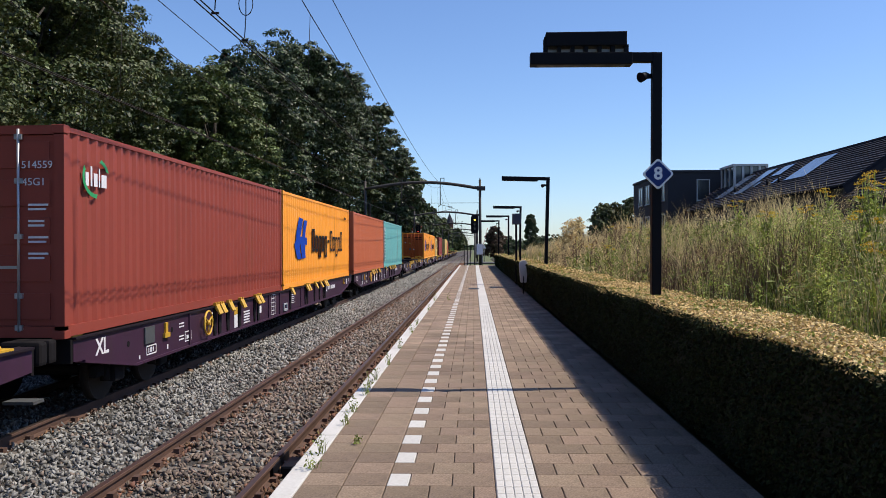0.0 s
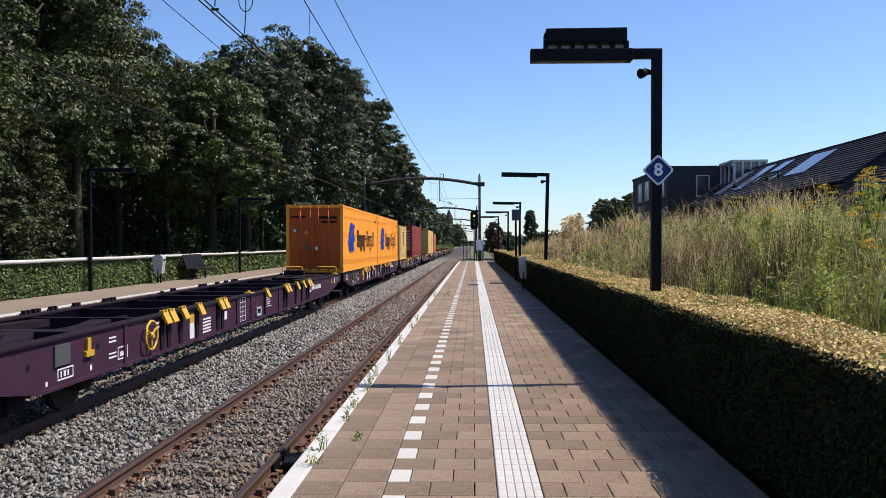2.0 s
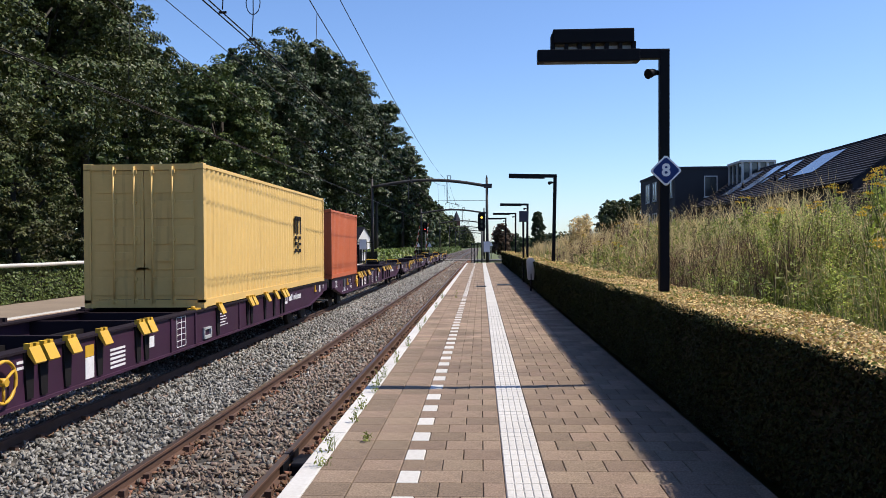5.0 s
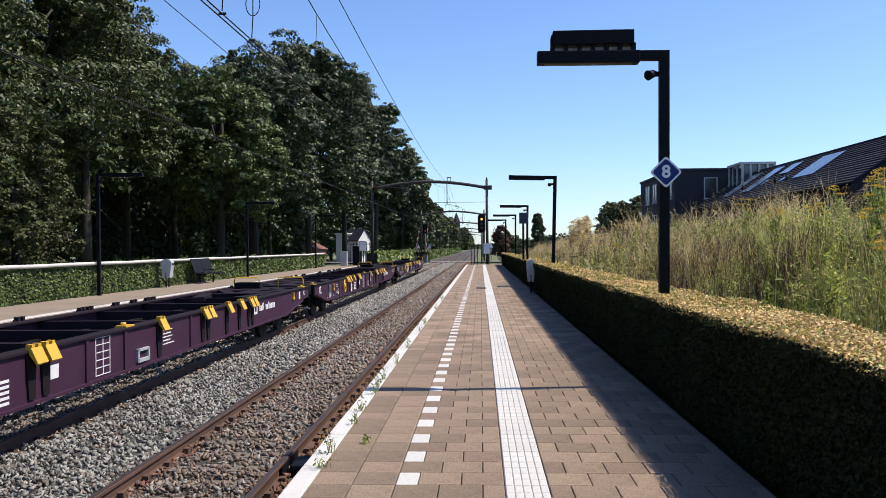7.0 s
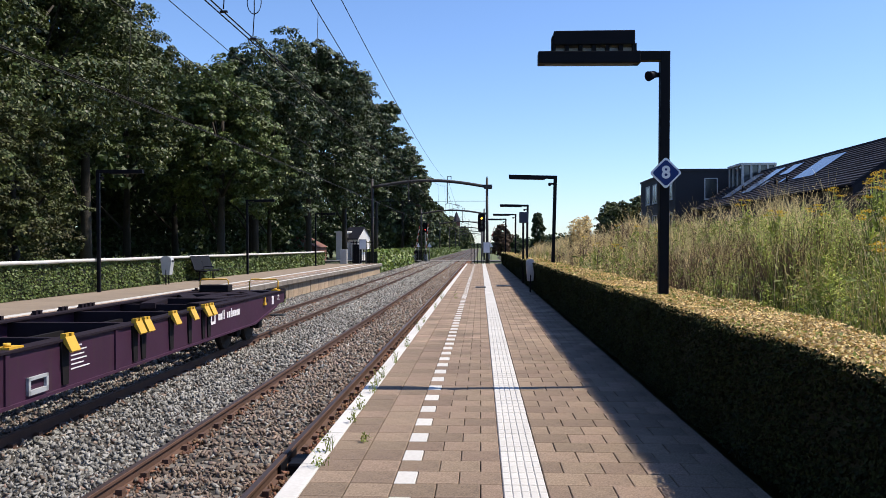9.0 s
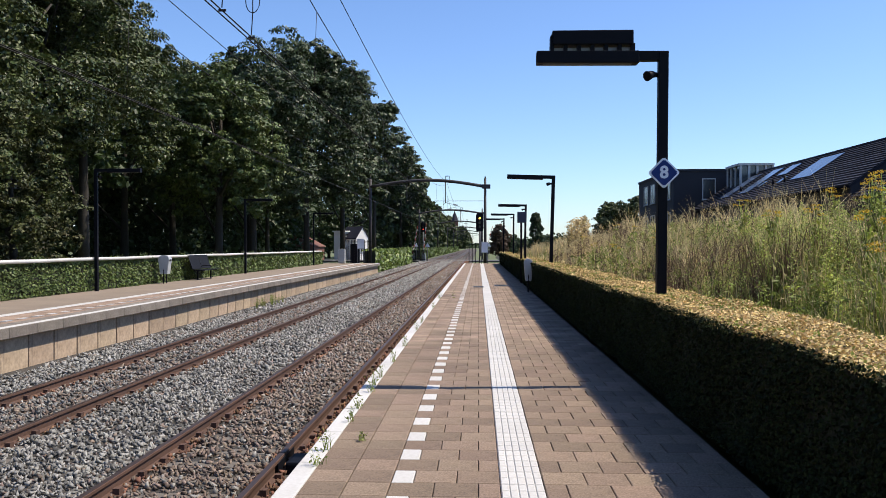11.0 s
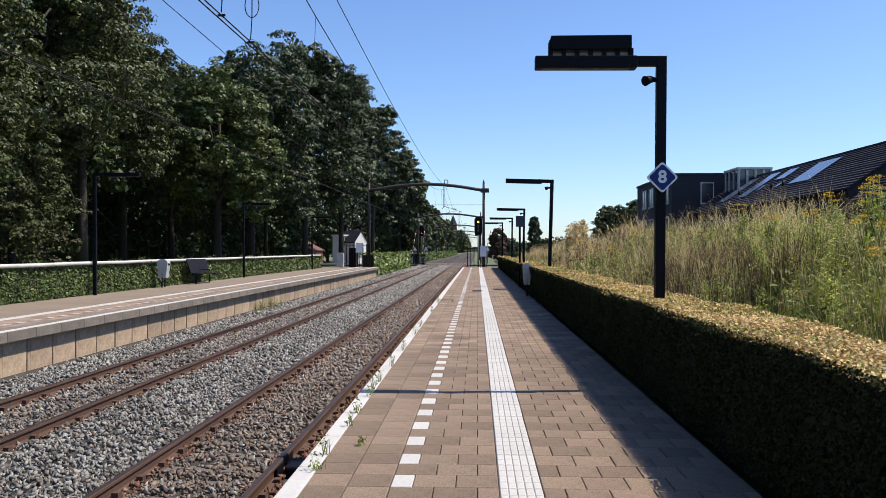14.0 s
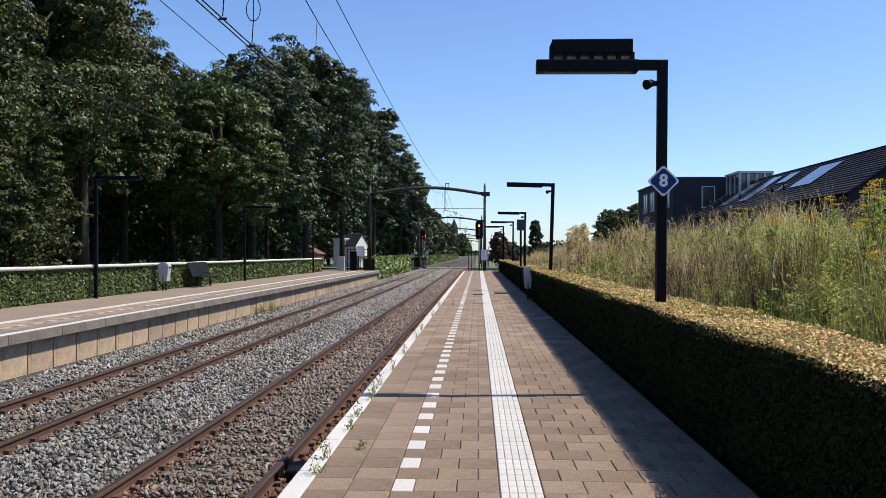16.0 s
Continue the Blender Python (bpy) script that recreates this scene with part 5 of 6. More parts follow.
def build_portal(y, left=-10.45, right=0.62, top=7.75, cut=None):
    p = thing("catenary_portal", "grey steel catenary portal over both tracks", "catenary portal", (0, y, -1.0), "catenary portals")
    h = top + 1.0
    sides = [left] if cut is not None else [left, right]
    end = cut if cut is not None else right
    for x in sides:
        part("mast", tube(bmesh.new(), [(x, 0, 0), (x, 0, h + 0.35)], 0.17, 10, 0.12), M["mast"], p)
        part("mast_cap", tube(bmesh.new(), [(x, 0, h + 0.35), (x, 0, h + 0.62)], 0.09, 8, 0.02), M["mast"], p)
    pts = []
    for i in range(13):
        u = i / 12
        pts.append((left + (end - left) * u, 0, h - 0.55 + 0.75 * math.sin(math.pi * min(max(u * 0.9 + 0.05, 0), 1))))
    part("beam", tube(bmesh.new(), pts, 0.15, 8), M["mast"], p)
    if cut is None:
        part("beam_end", boxes((right - 0.28, right + 0.5, -0.2, 0.2, h - 0.62, h - 0.22), bevel=0.03), M["mast"], p)
        part("cross_wire", tube(bmesh.new(), [(left, 0, 6.95), (right, 0, 6.95)], 0.02, 5), M["wire"], p)
    for tc in (T1, T2):
        part("hanger", tube(bmesh.new(), [(tc - 0.2, 0, h + 0.15), (tc - 0.2, 0, 6.75), (tc - 0.4, 0, 6.6)], 0.05, 6), M["mast"], p)
        part("steady_arm", tube(bmesh.new(), [(tc - 0.2, 0, 6.8), (tc + 1.2, 0, 6.45), (tc - 0.45, 0, 6.05)], 0.03, 6), M["mast"], p)
        for k in range(5):
            part("insulator", tube(bmesh.new(), [(tc + 0.55 + 0.09 * k, 0, 6.62 - 0.025 * k), (tc + 0.6 + 0.09 * k, 0, 6.61 - 0.025 * k)], 0.085, 8), M["rail_rust"], p, "brown insulator disc")
        part("top_bracket", boxes((tc - 0.2, tc - 0.14, -0.05, 0.05, h, h + 0.62), (tc + 0.14, tc + 0.2, -0.05, 0.05, h, h + 0.62), (tc - 0.2, tc + 0.2, -0.05, 0.05, h + 0.56, h + 0.62)), M["mast"], p)


SUPPORTS = [-77, -1, 77, 141, 205, 269, 333, 397]
build_portal(-1, -11.2, 3.6, 8.6)
for y in SUPPORTS[2:]:
    build_portal(y)


def span(x0, x1, z_hi, z_lo, y0, y1, n=14):
    return [(x0 + (x1 - x0) * i / n, y0 + (y1 - y0) * i / n, z_lo + (z_hi - z_lo) * (2 * i / n - 1) ** 2) for i in range(n + 1)]


for tc, zc in ((T1 - 0.2, 4.57), (T2 - 0.25, 4.57)):
    ob = thing("overhead_wire", "dark overhead wires with droppers above the track", "overhead wire", group="overhead wires")
    for i, (a, b) in enumerate(zip(SUPPORTS, SUPPORTS[1:])):
        z0, z1 = (-0.1, 0.1) if i % 2 else (0.1, -0.1)
        cw = [(tc + z0, a, zc), (tc + z1, b, zc)]
        part("contact_wire", tube(bmesh.new(), cw, 0.009, 5), M["wire"], ob)
        part("contact_wire", tube(bmesh.new(), [(x + 0.07, y, z) for x, y, z in cw], 0.009, 5), M["wire"], ob)
        mw = span(tc, tc, zc + 2.9 if a < 77 else 7.1, zc + 1.1 if a < 77 else 5.7, a, b)
        part("carrier_wire", tube(bmesh.new(), mw, 0.01, 5), M["wire"], ob)
        part("feeder_wire", tube(bmesh.new(), span(tc + 0.17, tc + 0.17, 7.7, 6.75, a, b), 0.01, 5), M["wire"], ob)
        for k in range(1, 14, 2):
            x, y, z = mw[k]
            part("dropper", tube(bmesh.new(), [(x, y, z), (tc + z0 + (z1 - z0) * k / 14, y, zc)], 0.006, 4), M["wire"], ob)

def build_wire_loop(x, y, h):
    w = thing("wire_hanger", "dark hanger with a loop on the contact wire", "wire hanger", (x, y, 4.57), "wire hangers")
    part("clamp", boxes((-0.012, 0.082, -0.012, 0.012, -0.008, 0.018)), M["wire"], w)
    part("rod", tube(bmesh.new(), [(0.03, 0, 0.04), (0.05, 0, 0.35), (0.05, 0, h)], 0.008, 5), M["wire"], w)
    part("loop", tube(bmesh.new(), [(0.05 + 0.1 * math.sin(a), 0, 0.52 - 0.17 * math.cos(a)) for a in (2 * math.pi * k / 16 for k in range(17))], 0.007, 5, cap=False), M["wire"], w)


build_wire_loop(-3.24, 11.2, 1.5)
build_wire_loop(-3.24, 9.9, 1.6)

# insulated rail joint beside the platform
rj = thing("rail_joint", "black insulated rail joint with a connection box", "rail joint", (T1 + 0.7525, 9.1, RAIL))
part("fishplate", boxes((0.016, 0.05, -0.38, 0.38, -0.135, -0.03), (-0.05, -0.016, -0.38, 0.38, -0.135, -0.03)), M["black"], rj)
part("joint_gap", boxes((-0.038, 0.038, -0.02, 0.02, -0.04, 0.004)), M["black"], rj)
part("connection_box", boxes((0.1, 0.42, -0.28, 0.16, -0.2, -0.04), bevel=0.03), M["black"], rj, "black connection box")
part("cable", tube(bmesh.new(), [(0.3, -0.1, -0.08), (0.45, 0.3, -0.12), (0.4, 1.2, -0.15), (0.5, 2.5, -0.16)], 0.02), M["black"], rj)

# ---- level crossing ----
road = bmesh.new()
box(road, -60, 60, 128, 138, -1.2, RAIL - 0.01)
structure("road", road, M["asphalt"], "asphalt road crossing the tracks")
deck = thing("crossing_deck", "pale concrete slabs between the rails at the crossing", "crossing deck")
for tc in (T1, T2):
    for a, b in ((-1.65, -0.82), (-0.68, 0.68), (0.82, 1.65)):
        for k in range(5):
            part("slab", boxes((tc + a, tc + b, 128.4 + 1.8 * k, 130.16 + 1.8 * k, RAIL - 0.2, RAIL + 0.01)), M["concrete"], deck)


def build_barrier(x, y, tilt):
    b = thing("crossing_barrier", "raised red and white level crossing barrier", "barrier", (x, y, -0.8), "crossing barriers")
    part("housing", boxes((-0.3, 0.3, -0.3, 0.3, 0, 1.2), bevel=0.03), M["grey"], b)
    d = Vector((math.sin(radians(tilt)), 0, math.cos(radians(tilt))))
    for i in range(9):
        p0 = Vector((0, -0.35, 1.0)) + d * (0.55 * i)
        part("stripe", tube(bmesh.new(), [p0, p0 + d * 0.55], 0.06, 6), M["white"] if i % 2 else PAINT["wine"], b)
    part("lamp_post", tube(bmesh.new(), [(0.6, 0, 0), (0.6, 0, 2.8)], 0.06), M["steel"], b)
    part("lamp_board", prism(bmesh.new(), [(0.25, 2.3), (0.95, 2.3), (0.6, 2.95)], "y", -0.08, -0.05), M["sign_white"], b, "white triangular lamp board")


build_barrier(-8.7, 126.5, 5)
build_barrier(1.2, 139.5, 14)
build_barrier(-11.5, 140.0, 10)
for x, y, n in ((-12.8, 128.0, 8), (-10.6, 125.0, 14)):
    fe = thing("crossing_fence", "dark grey picket fence by the level crossing", "fence", (x, y, -0.95), "dark crossing fences")
    for i in range(n):
        part("picket", boxes((0.18 * i, 0.18 * i + 0.1, -0.02, 0.02, 0.05, 1.95)), M["black"], fe)
    for z in (0.4, 1.6):
        part("rail", boxes((0, 0.18 * n, 0.02, 0.06, z, z + 0.06)), M["black"], fe)

# ---- houses ----


def build_window(parent, x0, x1, y, z0, z1, axis="y", out=-1, mullions=1):
    """A window on a wall across y (or x): frame, sill and panes."""
    def bx(a0, a1, d0, d1, c0, c1):
        d0, d1 = sorted((y + out * d0, y + out * d1))
        return (a0, a1, d0, d1, c0, c1) if axis == "y" else (d0, d1, a0, a1, c0, c1)
    f = 0.09
    fr = part("window", boxes(bx(x0, x1, 0.0, 0.07, z0, z0 + f), bx(x0, x1, 0.0, 0.07, z1 - f, z1), bx(x0, x0 + f, 0.0, 0.07, z0 + f, z1 - f), bx(x1 - f, x1, 0.0, 0.07, z0 + f, z1 - f),
                              *[bx(x0 + (x1 - x0) * k / (mullions + 1) - 0.04, x0 + (x1 - x0) * k / (mullions + 1) + 0.04, 0.0, 0.06, z0 + f, z1 - f) for k in range(1, mullions + 1)]), M["white"], parent, "white window frame")
    part("pane", boxes(bx(x0 + f, x1 - f, 0.0, 0.03, z0 + f, z1 - f)), M["pane"], fr)
    part("sill", boxes(bx(x0 - 0.05, x1 + 0.05, 0.0, 0.14, z0 - 0.07, z0)), M["grey"], fr)


blk = thing("dark_flats", "black brick flat-roofed house with white windows", "house", (0, 0, -1.0))
part("wall", boxes((19.2, 25.6, 80, 97, 0, 10.0)), M["house_black"], blk)
part("roof", boxes((19.1, 25.7, 79.9, 97.1, 10.0, 10.22)), M["house_black"], blk)
build_window(blk, 22.0, 23.3, 80, 7.2, 9.3, mullions=0)
build_window(blk, 22.0, 23.4, 80, 4.0, 6.2, mullions=0)
for yy in (81.2, 84.6, 88.2, 91.8):
    for zz in (7.3, 3.9):
        build_window(blk, yy, yy + 2.1, 19.2, zz, zz + 2.1, axis="x", mullions=1)
lan = thing("glass_dormer", "white framed glass dormer on the roof", "dormer", (-0.2, 0, 7.05))
part("roof", boxes((23.9, 27.1, 74.2, 78.2, 1.95, 2.15)), M["white"], lan)
for x in (24.0, 24.75, 25.5, 26.25, 26.9):
    part("post", boxes((x, x + 0.2, 74.26, 74.42, 0.0, 1.95)), M["white"], lan)
for y in (75.6, 76.9, 78.0):
    part("post", boxes((24.0, 24.14, y, y + 0.14, 0.0, 1.95)), M["white"], lan)
part("glazing", boxes((24.1, 27.0, 74.4, 78.1, 0.0, 1.94)), M["pane"], lan)

row = thing("terrace_house", "long terrace with a dark tiled roof and solar panels", "house", (0, 0, -1.0))
EAVE_X, EAVE_Z, RIDGE_X, RIDGE_Z = 20.8, 6.1, 25.6, 9.35
STEP_Y, STEP_Z = 46.0, 0.75     # the nearer block of the terrace stands lower
part("wall", boxes((21.2, 30.0, 28, STEP_Y, 0, 5.3)), M["house_black"], row)
part("wall", boxes((21.2, 30.0, STEP_Y + 0.01, 79.5, 0, 6.1)), M["house_black"], row)
part("gable", prism(bmesh.new(), [(21.2, 5.3), (30.0, 5.3), (25.6, 8.3)], "y", 28.0, 28.3), M["house_black"], row)
part("roof_back", prism(bmesh.new(), [(RIDGE_X, RIDGE_Z), (30.4, 6.1), (30.4, 5.95), (RIDGE_X, RIDGE_Z - 0.2)], "y", STEP_Y, 79.8), M["roof"], row)
for y0, y1, dz in ((27.7, STEP_Y, STEP_Z), (STEP_Y, 79.8, 0.0)):
    part("roof_bed", prism(bmesh.new(), [(RIDGE_X, RIDGE_Z - 0.05 - dz), (EAVE_X, EAVE_Z - 0.05 - dz), (EAVE_X, EAVE_Z - 0.2 - dz), (RIDGE_X, RIDGE_Z - 0.2 - dz)], "y", y0, y1), M["roof"], row)
part("gable_verge", prism(bmesh.new(), [(EAVE_X + 0.1, EAVE_Z - 0.9), (EAVE_X + 0.1, EAVE_Z - 0.06), (RIDGE_X, RIDGE_Z - 0.06), (RIDGE_X, RIDGE_Z - 0.9)], "y", STEP_Y + 0.02, STEP_Y + 0.2), M["house_black"], row, "dark gable wall above the lower roof")
sl = Vector((RIDGE_X - EAVE_X, 0, RIDGE_Z - EAVE_Z))
nrm = Vector((-sl.z, 0, sl.x)).normalized()
up = sl.normalized()


def on_roof(u0, u1, y0, y1, lift, thick):
    bm = bmesh.new()
    a = Vector((EAVE_X, 0, EAVE_Z))
    o = []
    for u, l in ((u0, lift), (u1, lift), (u1, lift + thick), (u0, lift + thick)):
        q = a + up * u + nrm * l
        o.append((q.x, q.z))
    return prism(bm, o, "y", y0, y1)


def tilted(u0, u1, y0, y1, dz=0.0):
    """A course of tiles whose lower edge stands proud of the one below."""
    a = Vector((EAVE_X, 0, EAVE_Z - dz))
    o = [a + up * u + nrm * l for u, l in ((u0, -0.02), (u1, -0.02), (u1, 0.01), (u0, 0.085))]
    return prism(bmesh.new(), [(q.x, q.z) for q in o], "y", y0, y1)


n_rows = 17
for i in range(n_rows):
    u0 = i * sl.length / n_rows
    part("tile_course", tilted(u0 - 0.03, u0 + sl.length / n_rows, STEP_Y, 79.8), M["roof"], row)
    part("tile_course", tilted(u0 - 0.03, u0 + sl.length / n_rows, 27.7, STEP_Y, STEP_Z), M["roof"], row)
for y0, y1, dz in ((27.7, STEP_Y, STEP_Z), (STEP_Y, 79.8, 0.0)):
    part("ridge", tube(bmesh.new(), [(RIDGE_X, y0, RIDGE_Z + 0.02 - dz), (RIDGE_X, y1, RIDGE_Z + 0.02 - dz)], 0.13, 8), M["roof"], row)
for y0, y1, u0, u1 in ((71.4, 73.8, 1.3, 4.9), (66.7, 68.9, 1.5, 5.1), (63.0, 65.0, 3.6, 5.1), (55.6, 59.3, 2.2, 5.0)):
    n = max(1, round((y1 - y0) / 1.05))
    for k in range(n):
        a = y0 + (y1 - y0) * k / n
        part("solar_panel", on_roof(u0, u1, a + 0.015, a + (y1 - y0) / n - 0.015, 0.1, 0.04), M["solar"], row, "blue-black solar panel")
for y in (61.3, 65.4):
    part("roof_window", on_roof(2.2, 3.0, y, y + 0.7, 0.07, 0.05), M["pane"], row)
for y in (60.3, 62.6, 70.2):
    part("vent_pipe", tube(bmesh.new(), [(22.6, y, 7.2), (22.6, y, 7.78)], 0.09), M["black"], row)
part("gutter", tube(bmesh.new(), [(EAVE_X - 0.05, STEP_Y, EAVE_Z - 0.1), (EAVE_X - 0.05, 79.8, EAVE_Z - 0.1)], 0.07), M["black"], row)

wh = thing("white_house", "white plastered flat-roofed house behind the trees", "house", (-22.3, 138, -1.0))
wh.rotation_euler = (0, 0, radians(48))
part("wall", boxes((-1.9, 1.7, 0, 2.0, 0, 5.0)), M["render_white"], wh)
part("roof", boxes((-2.1, 1.9, -0.2, 2.2, 5.0, 5.22)), M["render_white"], wh)
for x in (-1.5, 0.1):
    for z in (0.9, 3.3):
        build_window(wh, x, x + 1.2, 0.0, z, z + 1.5)
wh2 = thing("white_house", "low white house wing behind the trees", "house", (-19.9, 136.5, -1.0))
wh2.rotation_euler = (0, 0, radians(48))
part("wall", boxes((-1.3, 1.3, 0, 4, 0, 4.0)), M["render_white"], wh2)
part("gable", prism(bmesh.new(), [(-1.3, 4.0), (1.3, 4.0), (0, 5.7)], "y", 0, 4), M["render_white"], wh2)
for s in (-1, 1):
    part("roof", prism(bmesh.new(), [(s * 1.5, 3.75), (0, 5.75), (0, 5.95), (s * 1.5, 3.95)], "y", -0.1, 4.3), M["roof"], wh2)
build_window(wh2, -0.5, 0.6, 0.0, 1.6, 3.0)
br = thing("brick_house", "red brick house with a tiled roof behind the trees", "house", (-28.8, 124, -1.0))
part("wall", boxes((-3, 3, 0, 9, 0, 2.6)), M["brick_red"], br)
part("roof", prism(bmesh.new(), [(-3.3, 2.5), (3.3, 2.5), (0, 4.3)], "y", -0.3, 9.3), M["brick_red"], br, "red tiled roof")
build_window(br, -1.0, 0.6, 0.0, 1.0, 2.3)
tower = thing("church_tower", "distant church tower with a pointed spire", "church tower", (-21.0, 700, -1.0))
part("shaft", boxes((-3.2, 3.2, -3.2, 3.2, 0, 24)), M["brick_red"], tower)
bm = bmesh.new()
bmesh.ops.create_cone(bm, segments=8, radius1=3.8, radius2=0.1, depth=9, matrix=Matrix.Translation((0, 0, 28.5)))
part("spire", bm, M["roof"], tower)

# ---- plants ----


def build_tree(rng, x, y, height, radius, n, size, base=0.28, mat="tree_leaf", label="tall leafy oak beside the railway", lobes=34, name="tree", trunk=0.35):
    """A tapered trunk with limbs, and a crown of many small leaves set in uneven lobes."""
    t = thing(name, label, "tree", (x, y, -1.0), "trees along the railway")
    h, zb = height + 1.0, height * base
    bm = bmesh.new()
    lean = rng.normal(0, 0.25, 2)
    spine = [(lean[0] * k * k / 16, lean[1] * k * k / 16, h * 0.8 * k / 4) for k in range(5)]
    tube(bm, spine, trunk, 9, trunk * 0.25)
    centres = []
    for i in range(lobes):
        u = (i + 0.5) / lobes
        zz = zb + (h - zb) * (0.06 + 0.86 * u)
        f = (zz - zb) / (h - zb)
        rr = radius * (0.55 + 0.45 * math.sin(math.pi * min(1, f * 0.9 + 0.15))) * math.sqrt(max(0.05, 1 - max(0, f - 0.45) ** 2 * 3.0))
        a = i * 2.39996 + rng.normal(0, 0.3)
        d = rr * rng.uniform(0.5, 0.95)
        c = np.array([d * math.cos(a), d * math.sin(a), zz])
        centres.append((c, radius * rng.uniform(0.17, 0.4)))
        if i % 3 == 0 and f > 0.28:
            s = spine[min(3, 1 + int(f * 3))]
            mid = ((s[0] + c[0]) / 2, (s[1] + c[1]) / 2, (s[2] + c[2]) / 2 - 0.2)
            tube(bm, [s, mid, tuple(c)], trunk * 0.32, 5, 0.03)
    part("trunk", bm, M["bark"], t)
    tufts = 18
    per = max(1, int(n * 0.88) // (lobes * tufts))
    P, F, Z = [], [], []
    for c, r in centres:
        v = rng.normal(size=(tufts, 3))
        v[:, 2] += 0.3
        v /= np.linalg.norm(v, axis=1)[:, None]
        hub = c + v * (r * rng.uniform(0.68, 1.08, tufts))[:, None] * np.array([1.15, 1.15, 0.9])
        q = rng.normal(size=(tufts, per, 3))
        q /= np.linalg.norm(q, axis=2)[:, :, None] + 1e-9
        q[:, :, 2] = np.where(q[:, :, 2] < -0.3, -q[:, :, 2], q[:, :, 2])
        reach = (r * rng.uniform(0.16, 0.36, tufts))[:, None, None] * rng.uniform(0.55, 1.15, (tufts, per, 1))
        P.append((hub[:, None, :] + q * reach * np.array([1.0, 1.0, 0.7])).reshape(-1, 3))
        F.append((q * 0.9 + v[:, None, :] * 0.5 + np.array([0, 0, 0.25])).reshape(-1, 3))
        Z.append(size * rng.uniform(0.55, 1.3, tufts * per))
        # shaded inner leaves, larger, that close the lobe
        k = max(2, int(n * 0.24 / lobes))
        v = rng.normal(size=(k, 3))
        v *= (r * 0.72 * rng.random(k) ** 0.4 / (np.linalg.norm(v, axis=1) + 1e-9))[:, None]
        P.append(c + v)
        F.append(rng.normal(size=(k, 3)))
        Z.append(size * rng.uniform(1.0, 1.6, k))
    V, Fc = leaves(rng, np.concatenate(P), np.concatenate(Z), 1.5, facing=np.concatenate(F), wild=0.45)
    raw("crown", V, Fc, M[mat], t)
    return t


rng = np.random.default_rng(11)
# the row behind the far platform
for x, y, h, r, n, s, b in (
        (-20.0, 27.0, 17.5, 5.2, 80000, 0.1, 0.25), (-21.5, 36.0, 19.0, 5.6, 80000, 0.11, 0.36), (-21.6, 43.0, 18.0, 4.6, 66000, 0.12, 0.38),
        (-18.4, 56.0, 14.0, 4.8, 56000, 0.15, 0.4), (-18.8, 66.0, 18.0, 5.6, 66000, 0.16, 0.26), (-16.9, 78.0, 21.8, 6.2, 80000, 0.17, 0.32),
        (-15.9, 93.0, 23.6, 5.8, 66000, 0.19, 0.32), (-16.0, 122.0, 24.5, 5.2, 46000, 0.23, 0.4), (-14.6, 150.0, 20.8, 5.0, 16000, 0.42, 0.15),
        (-15.0, 176.0, 21.0, 5.4, 12000, 0.5, 0.1)):
    build_tree(rng, x, y, h, r, n, s, b, "tree_leaf_light" if 50 < y < 60 else "tree_leaf" if y < 60 else "tree_leaf_oak",
               "yellow-green leafy tree beside the railway" if 50 < y < 60 else "tall leafy oak beside the railway")
for y, h in ((205, 19), (235, 18), (270, 18), (310, 19), (360, 17), (420, 18), (490, 18), (570, 18)):
    build_tree(rng, -19.0 - (y - 200) * 0.004, y, h, 6.5, 3500, 1.0 + (y - 200) * 0.002, 0.05, lobes=24)
for y in (660, 770, 900, 1080):
    build_tree(rng, -15.5, y, 17, 7.0, 2600, 1.9, 0.05, lobes=22)
# low dense trees down to the ground
for x, y, h, r, n in ((-17.2, 24.5, 8.5, 3.0, 56000), (-17.8, 30.0, 7.5, 2.4, 30000)):
    build_tree(rng, x, y, h, r, n, 0.075, 0.02, "tree_leaf_low", "dense green tree with foliage down to the ground", 30, trunk=0.2)
# wood behind, with a closed roof of crowns
for x, y, h, r, b in ((-27, 16, 17, 6.5, 0.33), (-28, 27, 17.5, 6.5, 0.36), (-27, 38, 17, 6.5, 0.36), (-28, 49, 17, 6.5, 0.36), (-27, 60, 17, 6.5, 0.36), (-27.5, 71, 18, 6.5, 0.36), (-27, 82, 18, 6.5, 0.36), (-27, 93, 18, 6.5, 0.36), (-28, 105, 18, 6.5, 0.36),
                      (-37, 22, 16, 7, 0.03), (-38, 34, 16, 7, 0.03), (-37, 46, 16, 7, 0.03), (-38, 58, 17, 7, 0.03), (-37, 70, 17, 7, 0.03), (-38, 82, 17, 7, 0.03), (-37, 95, 17, 7, 0.03), (-38, 108, 18, 8, 0.03), (-36, 120, 15, 7, 0.03),
                      (-36, 146, 16, 7, 0.03), (-25, 160, 16, 6, 0.03), (-34, 132, 15, 6, 0.03), (-32, 170, 17, 7, 0.03), (-21, 176, 16, 6, 0.03), (-39, 162, 17, 8, 0.03), (-27, 185, 17, 7, 0.03),
                      # last five: out of view, added to keep sky light off the platform
                      (-30, 150, 17, 6, 0.05), (-32, 119, 17, 6, 0.05), (-21, 13, 18, 6, 0.1), (-22, 1, 18, 6, 0.1), (-21, -11, 18, 6, 0.1), (-22, -23, 18, 6, 0.1), (-21, -36, 18, 6, 0.1)):
    build_tree(rng, x, y, h, r, 5200, 0.41, b, "tree_leaf_dark", "dark dense tree of a wood partly added out of view to block sky", 40)
